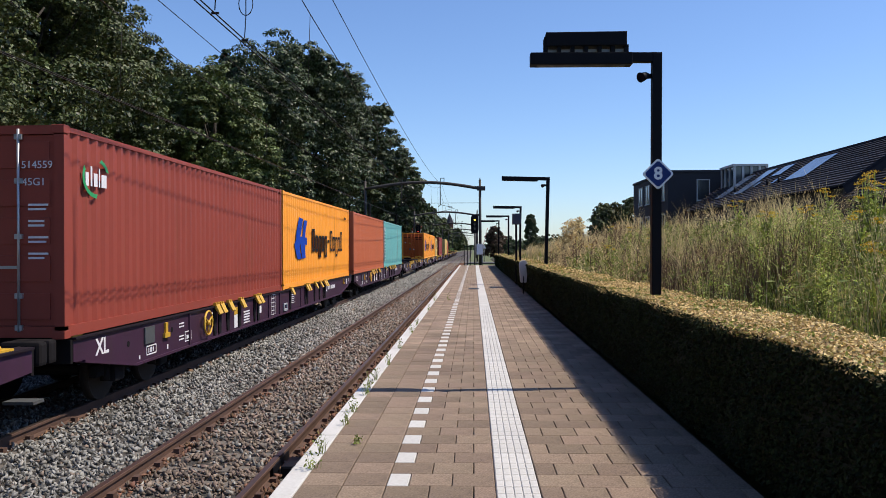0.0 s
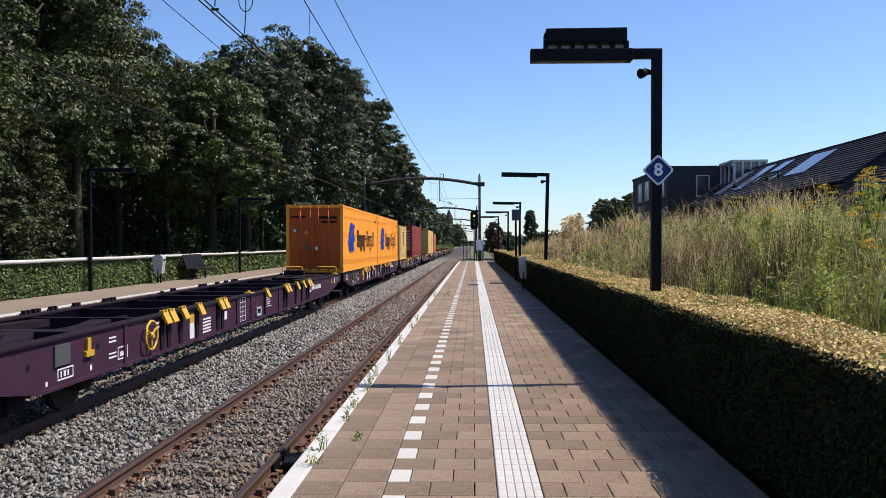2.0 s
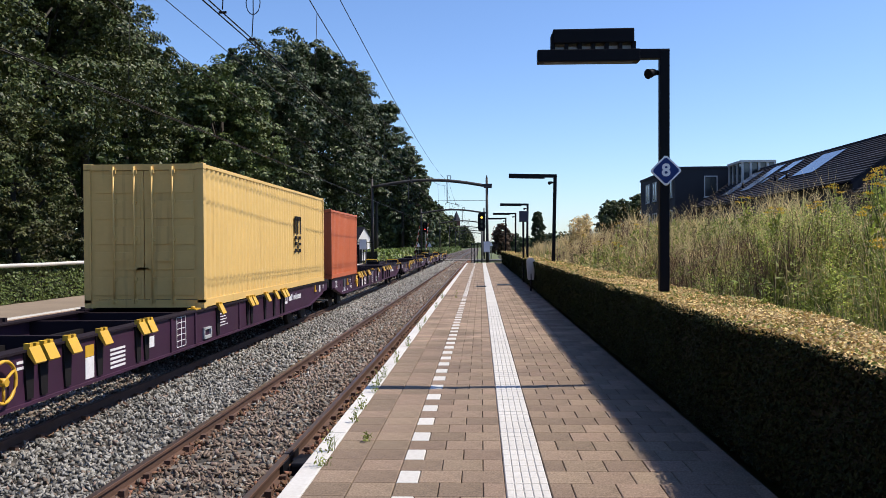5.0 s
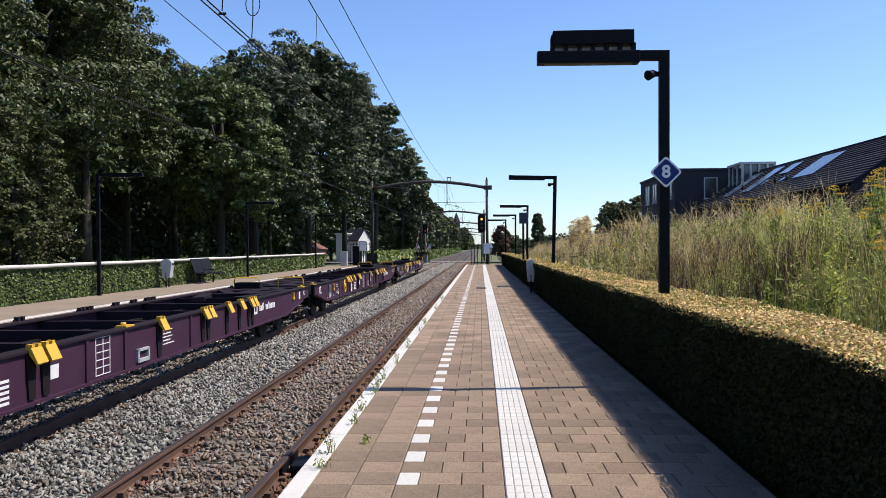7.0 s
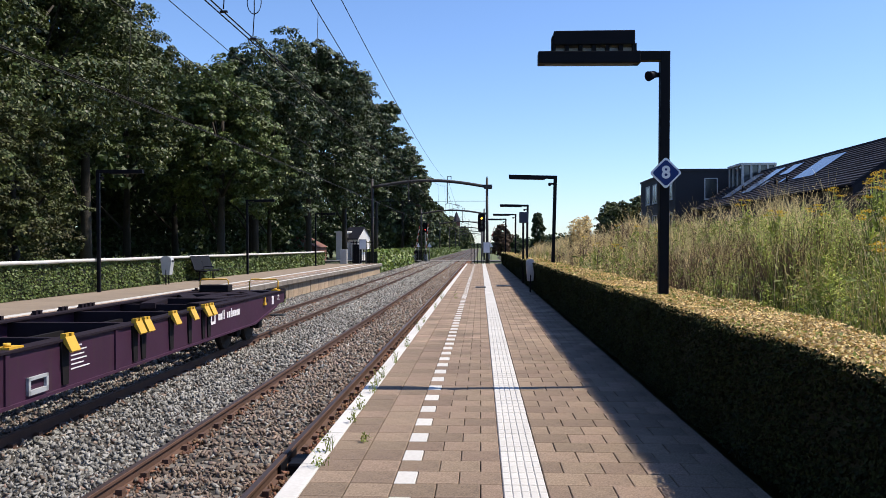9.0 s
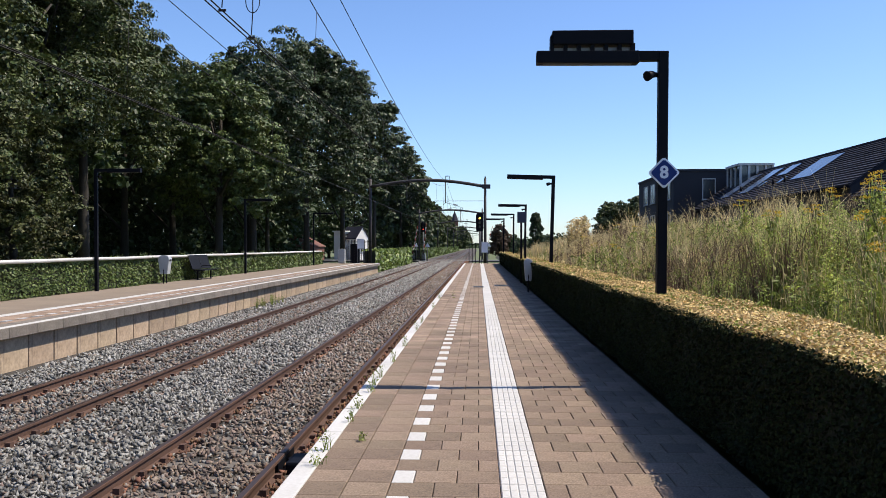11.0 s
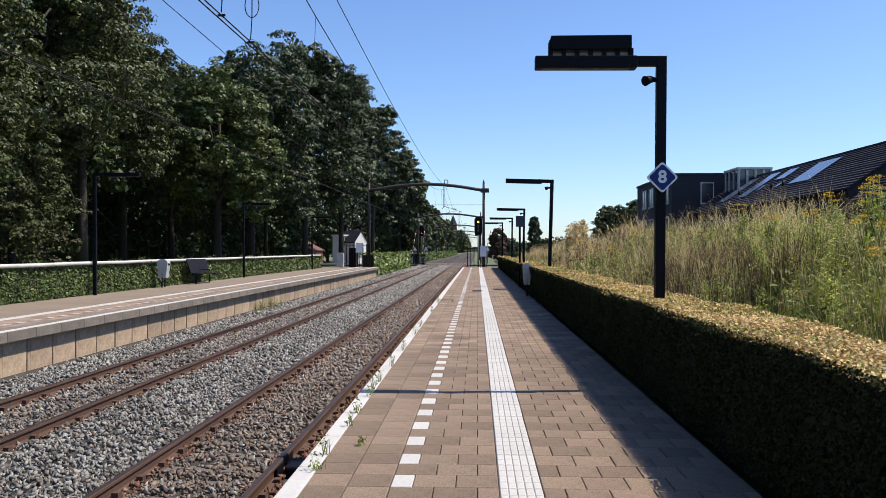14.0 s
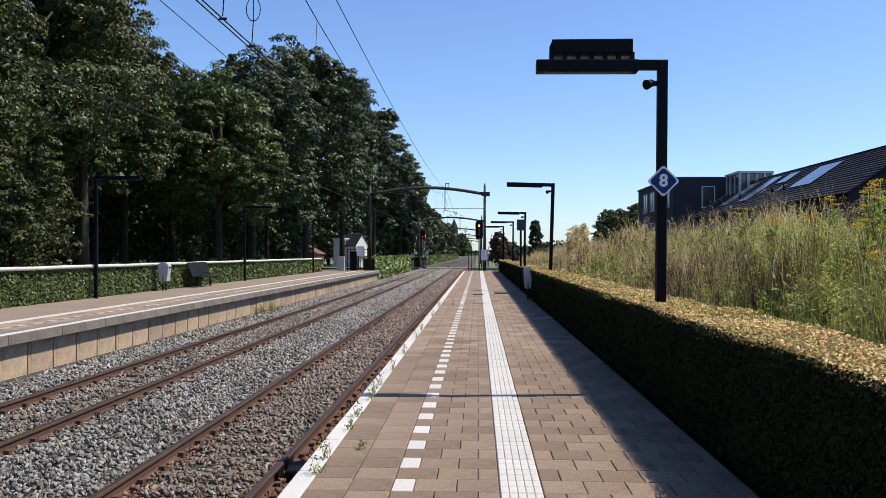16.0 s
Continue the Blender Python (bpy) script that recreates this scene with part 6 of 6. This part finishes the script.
# dark leaves added to fill the wood below the crowns, imitating its black shade
n = 30000
yy = rng.uniform(14, 128, n)
xx = -31.5 - 2.5 * rng.random(n) + 1.2 * np.sin(yy * 0.31) + np.clip(yy - 95, 0, 40) * 0.12
zz = -1.0 + 9.0 * rng.random(n) ** 0.85
V, Fc = leaves(rng, np.stack([xx, yy, zz], 1), rng.uniform(0.3, 0.55, n), 1.3)
tagged(raw("undergrowth", V, Fc, M["tree_leaf_dark"]), "dark leaf mass imitating the shade of the wood behind the trees", "undergrowth", kind="stuff")
# right-hand distance
for x, y, h, r, n, lab in ((21.5, 128, 8.6, 3.6, 16000, "round leafy tree beyond the bank"), (25.5, 125, 9.6, 3.4, 15000, "round leafy tree beyond the bank"), (30, 130, 10.5, 5.0, 6000, "round leafy tree beyond the bank"),
                           (3.9, 150, 5.8, 1.9, 8000, "reddish leafy tree by the crossing")):
    build_tree(rng, x, y, h, r, n, 0.26, 0.1, "tree_leaf_red" if "reddish" in lab else "tree_leaf", lab, 34, trunk=0.25)
build_tree(rng, 11.4, 160, 8.8, 1.35, 14000, 0.24, 0.05, "tree_leaf_dark", "narrow dark poplar in the distance", 70, trunk=0.2)
for x, y, h, r in ((16, 190, 3.2, 5), (22, 195, 3.6, 6), (10, 210, 3.0, 5), (29, 180, 4, 6), (8, 185, 2.6, 3)):
    build_tree(rng, x, y, h, r, 3500, 0.6, 0.02, "tree_leaf_dark", "low distant bushes beyond the crossing", 22, trunk=0.2)

for x, y, h, r in ((4.3, 35.0, 3.0, 0.75), (5.0, 39.5, 3.3, 0.7)):
    build_tree(rng, x, y, h, r, 5000, 0.05, 0.25, "straw", "loose straw-coloured shrub standing on the grassy bank", 24, name="shrub", trunk=0.03)

# far wood line that closes the distance
far = []
for sx, x0, x1, y0, y1, n in ((-1, -200, -22, 320, 700, 9000), (1, 20, 300, 420, 800, 13000), (1, -70, 70, 820, 980, 4000)):
    xs, ys = rng.uniform(x0, x1, n), rng.uniform(y0, y1, n)
    zz = rng.uniform(-1, 4.5, n) + 1.5 * np.sin(xs * 0.05) * np.sin(ys * 0.03)
    far.append(np.stack([xs, ys, zz], 1))
far = np.concatenate(far)
V, Fc = leaves(rng, far, rng.uniform(1.2, 2.2, len(far)), 1.2)
tagged(raw("far_woods", V, Fc, M["tree_leaf_dark"]), "distant woods on the horizon", "woods", kind="stuff")


def hedge(name, x0, x1, z0, z1, y0, y1, top_mat, side_mat, label, near_size, seed, dens=1.0, face=-1, taper=0.0, fleck=None):
    """A clipped hedge: a dark inner body and leaves over its top and the side that faces the tracks."""
    rg = np.random.default_rng(seed)
    h = tagged(thing(name, label, "hedge"), kind="structure")
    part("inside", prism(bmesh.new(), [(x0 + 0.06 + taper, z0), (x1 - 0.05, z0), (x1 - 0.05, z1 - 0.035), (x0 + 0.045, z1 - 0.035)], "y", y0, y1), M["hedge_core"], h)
    T, S, ts, ss = [], [], [], []
    y = y0
    while y < y1:
        step = max(1.0, (y - 2) * 0.12)
        e = min(y + step, y1)
        sz = near_size * max(1.0, (y + 2) / 11)
        k = dens / sz ** 2
        n = int((e - y) * (x1 - x0) * k * 2.2)
        yy, xx = rg.uniform(y, e, n), rg.uniform(x0, x1, n)
        zz = z1 + rg.uniform(-0.05, 0.02, n) + 0.03 * np.sin(yy * 2.3 + xx * 3) * np.sin(yy * 0.9)
        T.append(np.stack([xx, yy, zz], 1))
        ts.append(np.full(n, sz))
        n = int((e - y) * (z1 - z0) * k * 2.0)
        yy, zz = rg.uniform(y, e, n), rg.uniform(z0, z1, n)
        fx = x0 if face < 0 else x1
        xx = fx + rg.uniform(-0.03, 0.06, n) * (-face) + 0.03 * np.sin(yy * 3.1) * np.sin(zz * 5 + yy) + taper * np.clip((z1 - zz) / (z1 - z0), 0, 1)
        S.append(np.stack([xx, yy, zz], 1))
        ss.append(np.full(n, sz))
        y = e
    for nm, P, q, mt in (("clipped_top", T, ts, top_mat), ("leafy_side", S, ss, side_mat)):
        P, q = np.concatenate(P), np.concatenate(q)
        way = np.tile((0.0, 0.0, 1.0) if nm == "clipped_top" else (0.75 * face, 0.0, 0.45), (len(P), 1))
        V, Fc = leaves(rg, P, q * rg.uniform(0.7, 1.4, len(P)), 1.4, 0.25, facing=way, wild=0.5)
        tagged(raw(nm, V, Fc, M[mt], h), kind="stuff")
    if fleck:   # green shoots among the dry leaves, thicker in patches
        P, q = np.concatenate(T), np.concatenate(ts)
        keep = rg.random(len(P)) < np.clip(0.1 + 0.25 * np.sin(P[:, 1] * 1.7 + 4 * P[:, 0]) * np.sin(P[:, 1] * 0.63), 0.03, 1) * 0.45
        P, q = P[keep] + np.array([0, 0, 0.012]), q[keep]
        V, Fc = leaves(rg, P, q * rg.uniform(0.8, 1.5, len(P)), 1.6, 0.1)
        tagged(raw("green_shoots", V, Fc, M[fleck], h), kind="stuff")
    return h


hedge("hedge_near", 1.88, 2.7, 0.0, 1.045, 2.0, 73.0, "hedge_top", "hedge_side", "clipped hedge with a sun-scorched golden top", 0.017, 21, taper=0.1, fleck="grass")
hedge("hedge_far", -14.3, -13.5, 0.05, 1.08, 14.0, 69.0, "ivy", "ivy", "ivy-covered fence hedge with glossy green leaves", 0.025, 22, face=1)
hedge("hedge_end", -11.2, -9.95, -1.0, 1.15, 77.0, 119.0, "hedge_fresh", "hedge_fresh", "loose bright green hedge past the far platform", 0.05, 23, face=1)

for k, y in enumerate((24.2, 29.6, 31.8, 36.1, 40.3, 47.5, 50.2, 55.6, 60.8)):
    rk = np.random.default_rng(70 + k)
    tuft = thing("ivy_shoot", "ivy shoot growing over the white pipe rail", "ivy", (-13.58, y, 1.05), "ivy over the rail")
    n = 70 + 20 * (k % 4)
    V, Fc = leaves(rk, rk.normal(size=(n, 3)) * np.array([0.09, 0.2 + 0.05 * (k % 3), 0.07]) + np.array([0.0, 0.0, 0.13]), rk.uniform(0.03, 0.055, n), 1.3, facing=np.tile((0.5, -0.2, 0.7), (n, 1)), wild=0.6)
    tagged(raw("leaf", V, Fc, M["ivy"], tuft), kind="stuff")

hedge("hedge_distant", -12.0, -10.6, -1.0, 0.9, 141.0, 420.0, "ivy", "ivy", "green hedge along the line beyond the crossing", 0.03, 24, face=1)


def blades(rg, x, y, z, length, width, bend):
    """Grass blades: three triangles each."""
    n = len(x)
    a = rg.uniform(0, 2 * math.pi, n)
    side = np.stack([np.cos(a), np.sin(a), np.zeros(n)], 1) * (width / 2)[:, None]
    b = rg.uniform(0, 2 * math.pi, n)
    lean = np.stack([np.cos(b), np.sin(b), np.zeros(n)], 1) * (length * bend)[:, None]
    root = np.stack([x, y, z], 1)
    up_ = np.stack([np.zeros(n), np.zeros(n), length], 1)
    mid = root + up_ * 0.55 + lean * 0.3
    tip = root + up_ * (1 - bend * 0.4)[:, None] + lean
    V = np.stack([root - side, root + side, mid - side * 0.8, mid + side * 0.8, tip], 1).reshape(-1, 3)
    i = np.arange(n)[:, None] * 5
    Fc = np.concatenate([i + np.array(t) for t in ((0, 1, 3), (0, 3, 2), (2, 3, 4))], 1).reshape(-1, 3)
    return V, Fc


def build_meadow():
    rg = np.random.default_rng(31)
    plans = (  # material, count, length, width, bend, y range, x range, clump share
        ("grass", 30000, (0.4, 1.0), 0.011, (0.1, 0.7), (3, 16), (2.72, 7.5)), ("straw", 14000, (0.5, 1.15), 0.0065, (0.05, 0.5), (3, 16), (2.85, 7.5)),
        ("grass", 22000, (0.35, 0.8), 0.02, (0.1, 0.7), (16, 38), (2.72, 9)), ("straw", 19000, (0.6, 1.4), 0.013, (0.05, 0.5), (16, 38), (2.8, 9)),
        ("grass", 12000, (0.35, 0.8), 0.04, (0.1, 0.7), (38, 75), (2.72, 11)), ("straw", 14000, (0.6, 1.15), 0.026, (0.05, 0.5), (38, 75), (2.8, 11)),
        ("herb", 6500, (0.6, 1.3), 0.010, (0.05, 0.35), (10.5, 17), (2.9, 4.6)), ("straw", 900, (1.1, 1.7), 0.0095, (0.2, 0.7), (6, 22), (3.0, 6.5)))
    for mt, n, ln, w, bd, ys, xs in plans:
        tufts = max(40, n // 45)
        cx, cy = rg.uniform(*xs, tufts), rg.uniform(*ys, tufts)
        pick = rg.integers(0, tufts, n)
        tall = rg.uniform(0.65, 1.25, tufts)[pick]
        loose = 0.1 if ys[0] < 16 else 0.16
        x = np.clip(cx[pick] + rg.normal(0, loose, n), xs[0], None)
        y = cy[pick] + rg.normal(0, loose, n)
        field = np.array([noise.noise((a * 0.7, b * 0.4, 4.0)) for a, b in zip(x, y)])
        if mt == "grass":
            keep = field + rg.normal(0, 0.25, n) < 0.25
        else:
            keep = field + rg.normal(0, 0.25, n) > -0.15
        x, y, field, tall = x[keep], y[keep], field[keep], tall[keep]
        n = len(x)
        z = np.array([bank_height(a, b) for a, b in zip(x, y)]) - 0.02
        edge_ = np.clip((x - 2.6) / 1.0, 0.45, 1)
        length = rg.uniform(*ln, n) * (0.85 + 0.7 * field) * edge_ * tall * np.where((y > 11) & (y < 38), 0.88 if mt == "straw" else 0.7, 1.0)
        V, Fc = blades(rg, x, y, z, length, rg.uniform(0.6, 1.4, n) * w, rg.uniform(*bd, n))
        tagged(raw("meadow_" + mt, V, Fc, M[mt]), {"grass": "wild green grass on the bank", "straw": "dry straw-coloured grass stems on the bank", "herb": "dead brown weed stalks on the bank"}[mt], "grass", kind="stuff")
    # feathery seed heads and leafy weeds
    for mt, n, size, ys, lab in (("straw", 3500, 0.011, (3, 40), "pale grass seed heads"), ("grass", 14000, 0.02, (3, 26), "leafy green weeds on the bank")):
        y = rg.uniform(*ys, n) if mt == "straw" else ys[0] + (ys[1] - ys[0]) * rg.random(n) ** 1.4
        x = rg.uniform(2.9, 7.5, n)
        z = np.array([bank_height(a, b) for a, b in zip(x, y)]) + (rg.uniform(0.3, 0.72, n) if mt == "straw" else rg.uniform(0.05, 0.75, n))
        V, Fc = leaves(rg, np.stack([x, y, z], 1), size * np.maximum(1, y / 12) * rg.uniform(0.6, 1.4, n), 4.0)
        tagged(raw("meadow_weeds" if mt == "grass" else "meadow_seeds", V, Fc, M[mt]), lab, "grass", kind="stuff")


def build_ragwort(rg, x, y, h, spread):
    z = bank_height(x, y)
    p = thing("ragwort", "ragwort plant with flat yellow flower heads", "wild flower", (x, y, z - 0.02), "ragwort on the bank")
    bm = bmesh.new()
    heads = []
    for k in range(5):
        a = rg.uniform(0, 6.28)
        d = spread * rg.uniform(0.2, 1)
        top_ = (d * math.cos(a), d * math.sin(a), h * rg.uniform(0.86, 1.0))
        tube(bm, [(0, 0, 0), (top_[0] * 0.2, top_[1] * 0.2, h * 0.55), top_], 0.006, 4)
        heads.append(top_)
    part("stem", bm, M["grass"], p)
    for t in heads:
        P = np.array(t) + rg.normal(size=(34, 3)) * np.array([0.03, 0.03, 0.009])
        V, Fc = leaves(rg, P, np.full(len(P), 0.02), 1.0, 0.6)
        tagged(raw("flower_head", V, Fc, M["flower"], p), kind="stuff")
    P = np.stack([rg.normal(0, 0.05, 110), rg.normal(0, 0.05, 110), rg.uniform(0.1, h * 0.8, 110)], 1)
    V, Fc = leaves(rg, P, np.full(110, 0.04), 2.6)
    tagged(raw("leaf", V, Fc, M["weed_leaf"], p), kind="stuff")


build_meadow()


def build_leafy_weeds():
    """Upright weeds with narrow drooping leaves all along their stems."""
    rg = np.random.default_rng(51)
    V, Fc, off = [], [], 0
    S, Sf, so = [], [], 0
    for k in range(2100):
        y = 5.5 + 26 * rg.random() ** 2.0
        x = 3.3 + 3.4 * rg.random() ** 0.7
        if noise.noise((x * 0.6, y * 0.5, 9.0)) < -0.12:
            continue
        h = rg.uniform(0.5, 1.0) * (1.1 if x > 4.2 else 0.8) * (0.78 if y > 12 else 1.0)
        z = bank_height(x, y)
        n = int(34 + 26 * rg.random())
        u = np.linspace(0.15, 1.0, n)
        a = np.arange(n) * 2.4 + rg.uniform(0, 6)
        lean = rg.normal(0, 0.1, 2) * h
        root = np.stack([x + lean[0] * u ** 2, y + lean[1] * u ** 2, z + h * u], 1)
        ln = 0.13 * (1.05 - 0.6 * u) * rg.uniform(0.8, 1.3)
        d = np.stack([np.cos(a), np.sin(a), np.full(n, 0.35)], 1)
        sd = np.stack([-np.sin(a), np.cos(a), np.zeros(n)], 1) * 0.011
        mid = root + d * (ln * 0.55)[:, None]
        tip = root + d * ln[:, None] - np.array([0, 0, 0.35]) * ln[:, None]
        V.append(np.stack([root, mid - sd, mid + sd, tip], 1).reshape(-1, 3))
        i = np.arange(n)[:, None] * 4
        Fc.append(np.concatenate([i + np.array([0, 1, 2]), i + np.array([1, 3, 2])], 1).reshape(-1, 3) + off)
        off += 4 * n
        w = 0.004
        S.append(np.array([(x - w, y, z), (x + w, y, z), (x + lean[0], y + lean[1], z + h)]))
        Sf.append(np.array([(0, 1, 2)]) + so)
        so += 3
    tagged(raw("meadow_leaves", np.concatenate(V), np.concatenate(Fc), M["weed_leaf"]), "tall leafy weeds on the bank", "grass", kind="stuff")
    tagged(raw("meadow_stems", np.concatenate(S), np.concatenate(Sf), M["herb"]), "stems of the leafy weeds", "grass", kind="stuff")


def build_plumes():
    """Tall single grass stems with drooping seed plumes, and dead dock stalks with rusty seed clusters."""
    rg = np.random.default_rng(61)
    for mt, count, ys, xs, hs, lab in (("straw", 420, (6, 34), (3.0, 7.2), (0.95, 1.45), "tall pale grass plumes above the meadow"), ("herb", 260, (9, 34), (2.9, 6.0), (0.8, 1.25), "dead brown dock stalks with seed clusters")):
        P, Z, off = [], [], 0
        S, Sf = [], []
        for k in range(count):
            y = ys[0] + (ys[1] - ys[0]) * rg.random() ** 1.5
            x = rg.uniform(*xs)
            h = rg.uniform(*hs)
            z = bank_height(x, y)
            a = rg.uniform(0, 6.28)
            bend = h * rg.uniform(0.05, 0.3) if mt == "straw" else h * 0.05
            u = np.linspace(0, 1, 6)
            line = np.stack([x + bend * u ** 2.5 * math.cos(a), y + bend * u ** 2.5 * math.sin(a), z + h * (u - 0.12 * u ** 4)], 1)
            w = 0.0028 * max(1.0, y / 13)
            wide = np.stack([np.full(6, w), np.zeros(6), np.zeros(6)], 1) * (1 - 0.6 * u)[:, None]
            S.append(np.concatenate([line - wide, line + wide]))
            Sf.append(np.array([(i, i + 1, i + 7, i + 6) for i in range(5)]) + off)
            off += 12
            n = 26 if mt == "straw" else 46
            v = rg.uniform(0.8 if mt == "straw" else 0.45, 1.0, n)
            at = np.stack([np.interp(v, u, line[:, i]) for i in range(3)], 1)
            P.append(at + rg.normal(size=(n, 3)) * (0.018 if mt == "straw" else 0.026) * np.array([1, 1, 0.7]))
            Z.append(np.full(n, 0.006 if mt == "straw" else 0.013) * max(1.0, y / 13))
        P, Z = np.concatenate(P), np.concatenate(Z)
        V, Fc = leaves(rg, P, Z * rg.uniform(0.7, 1.4, len(P)), 3.0 if mt == "straw" else 1.3)
        tagged(raw("meadow_plumes", V, Fc, M[mt]), lab, "grass", kind="stuff")
        tagged(raw("meadow_stalks", np.concatenate(S), np.concatenate(Sf), M[mt]), lab.replace("plumes", "stems").replace(" with seed clusters", ""), "grass", kind="stuff")


build_leafy_weeds()
build_plumes()
rg = np.random.default_rng(41)
for x, y, h in ((4.1, 8.6, 1.0), (4.5, 9.2, 1.15), (5.0, 9.6, 1.05), (5.3, 10.8, 1.1), (4.6, 11.2, 0.95), (5.6, 11.8, 1.1), (5.1, 8.8, 0.95), (3.9, 7.9, 0.75), (4.3, 7.7, 0.85), (5.9, 13.5, 1.1), (4.0, 18.0, 1.0), (4.4, 23.0, 1.05), (3.7, 26.0, 0.95),
                (4.9, 29.0, 1.1), (4.2, 33.0, 1.0), (3.6, 21.0, 0.9), (5.2, 16.0, 1.05), (4.7, 13.0, 1.0), (5.5, 9.4, 1.2), (6.1, 10.6, 1.15), (6.3, 12.0, 1.2)):
    build_ragwort(rg, x, y, h * 1.08, 0.18)


def build_tuft(rg, x, y, z, h, n):
    p = thing("weed_tuft", "small green weed growing in the platform joint", "weed", (x, y, z), "weeds in the joints")
    V, Fc = blades(rg, rg.normal(0, 0.02, n), rg.normal(0, 0.02, n), np.zeros(n), rg.uniform(0.4, 1, n) * h, np.full(n, 0.006), rg.uniform(0.2, 0.8, n))
    raw("stalk", V, Fc, M["grass"], p)
    k = n * 2
    V, Fc = leaves(rg, np.stack([rg.normal(0, 0.03, k), rg.normal(0, 0.03, k), rg.uniform(0.02, h * 0.8, k)], 1), np.full(k, 0.016), 2.0)
    tagged(raw("leaf", V, Fc, M["grass"], p), kind="stuff")


for x, y, h in ((-1.2, 5.9, 0.16), (-1.21, 6.35, 0.2), (-1.19, 7.4, 0.18), (-1.2, 8.0, 0.2), (-1.2, 8.9, 0.22), (-1.22, 9.4, 0.25), (-1.21, 9.9, 0.2), (-1.2, 11.2, 0.22), (-1.2, 13.0, 0.2), (-1.19, 15.4, 0.22),
                (-1.2, 17.0, 0.2), (-0.96, 6.66, 0.1), (-0.78, 25.0, 0.3), (-1.2, 24.6, 0.35), (-1.2, 21.0, 0.2)):
    build_tuft(rg, x, y, 0.0, h, 12)
for i in range(14):
    build_tuft(rg, -8.75 + rg.normal(0, 0.12), 31.5 + i * 0.25, -0.86, 0.5, 26)


# ---- pieces ----
build_stones()
build_paving()
motions()
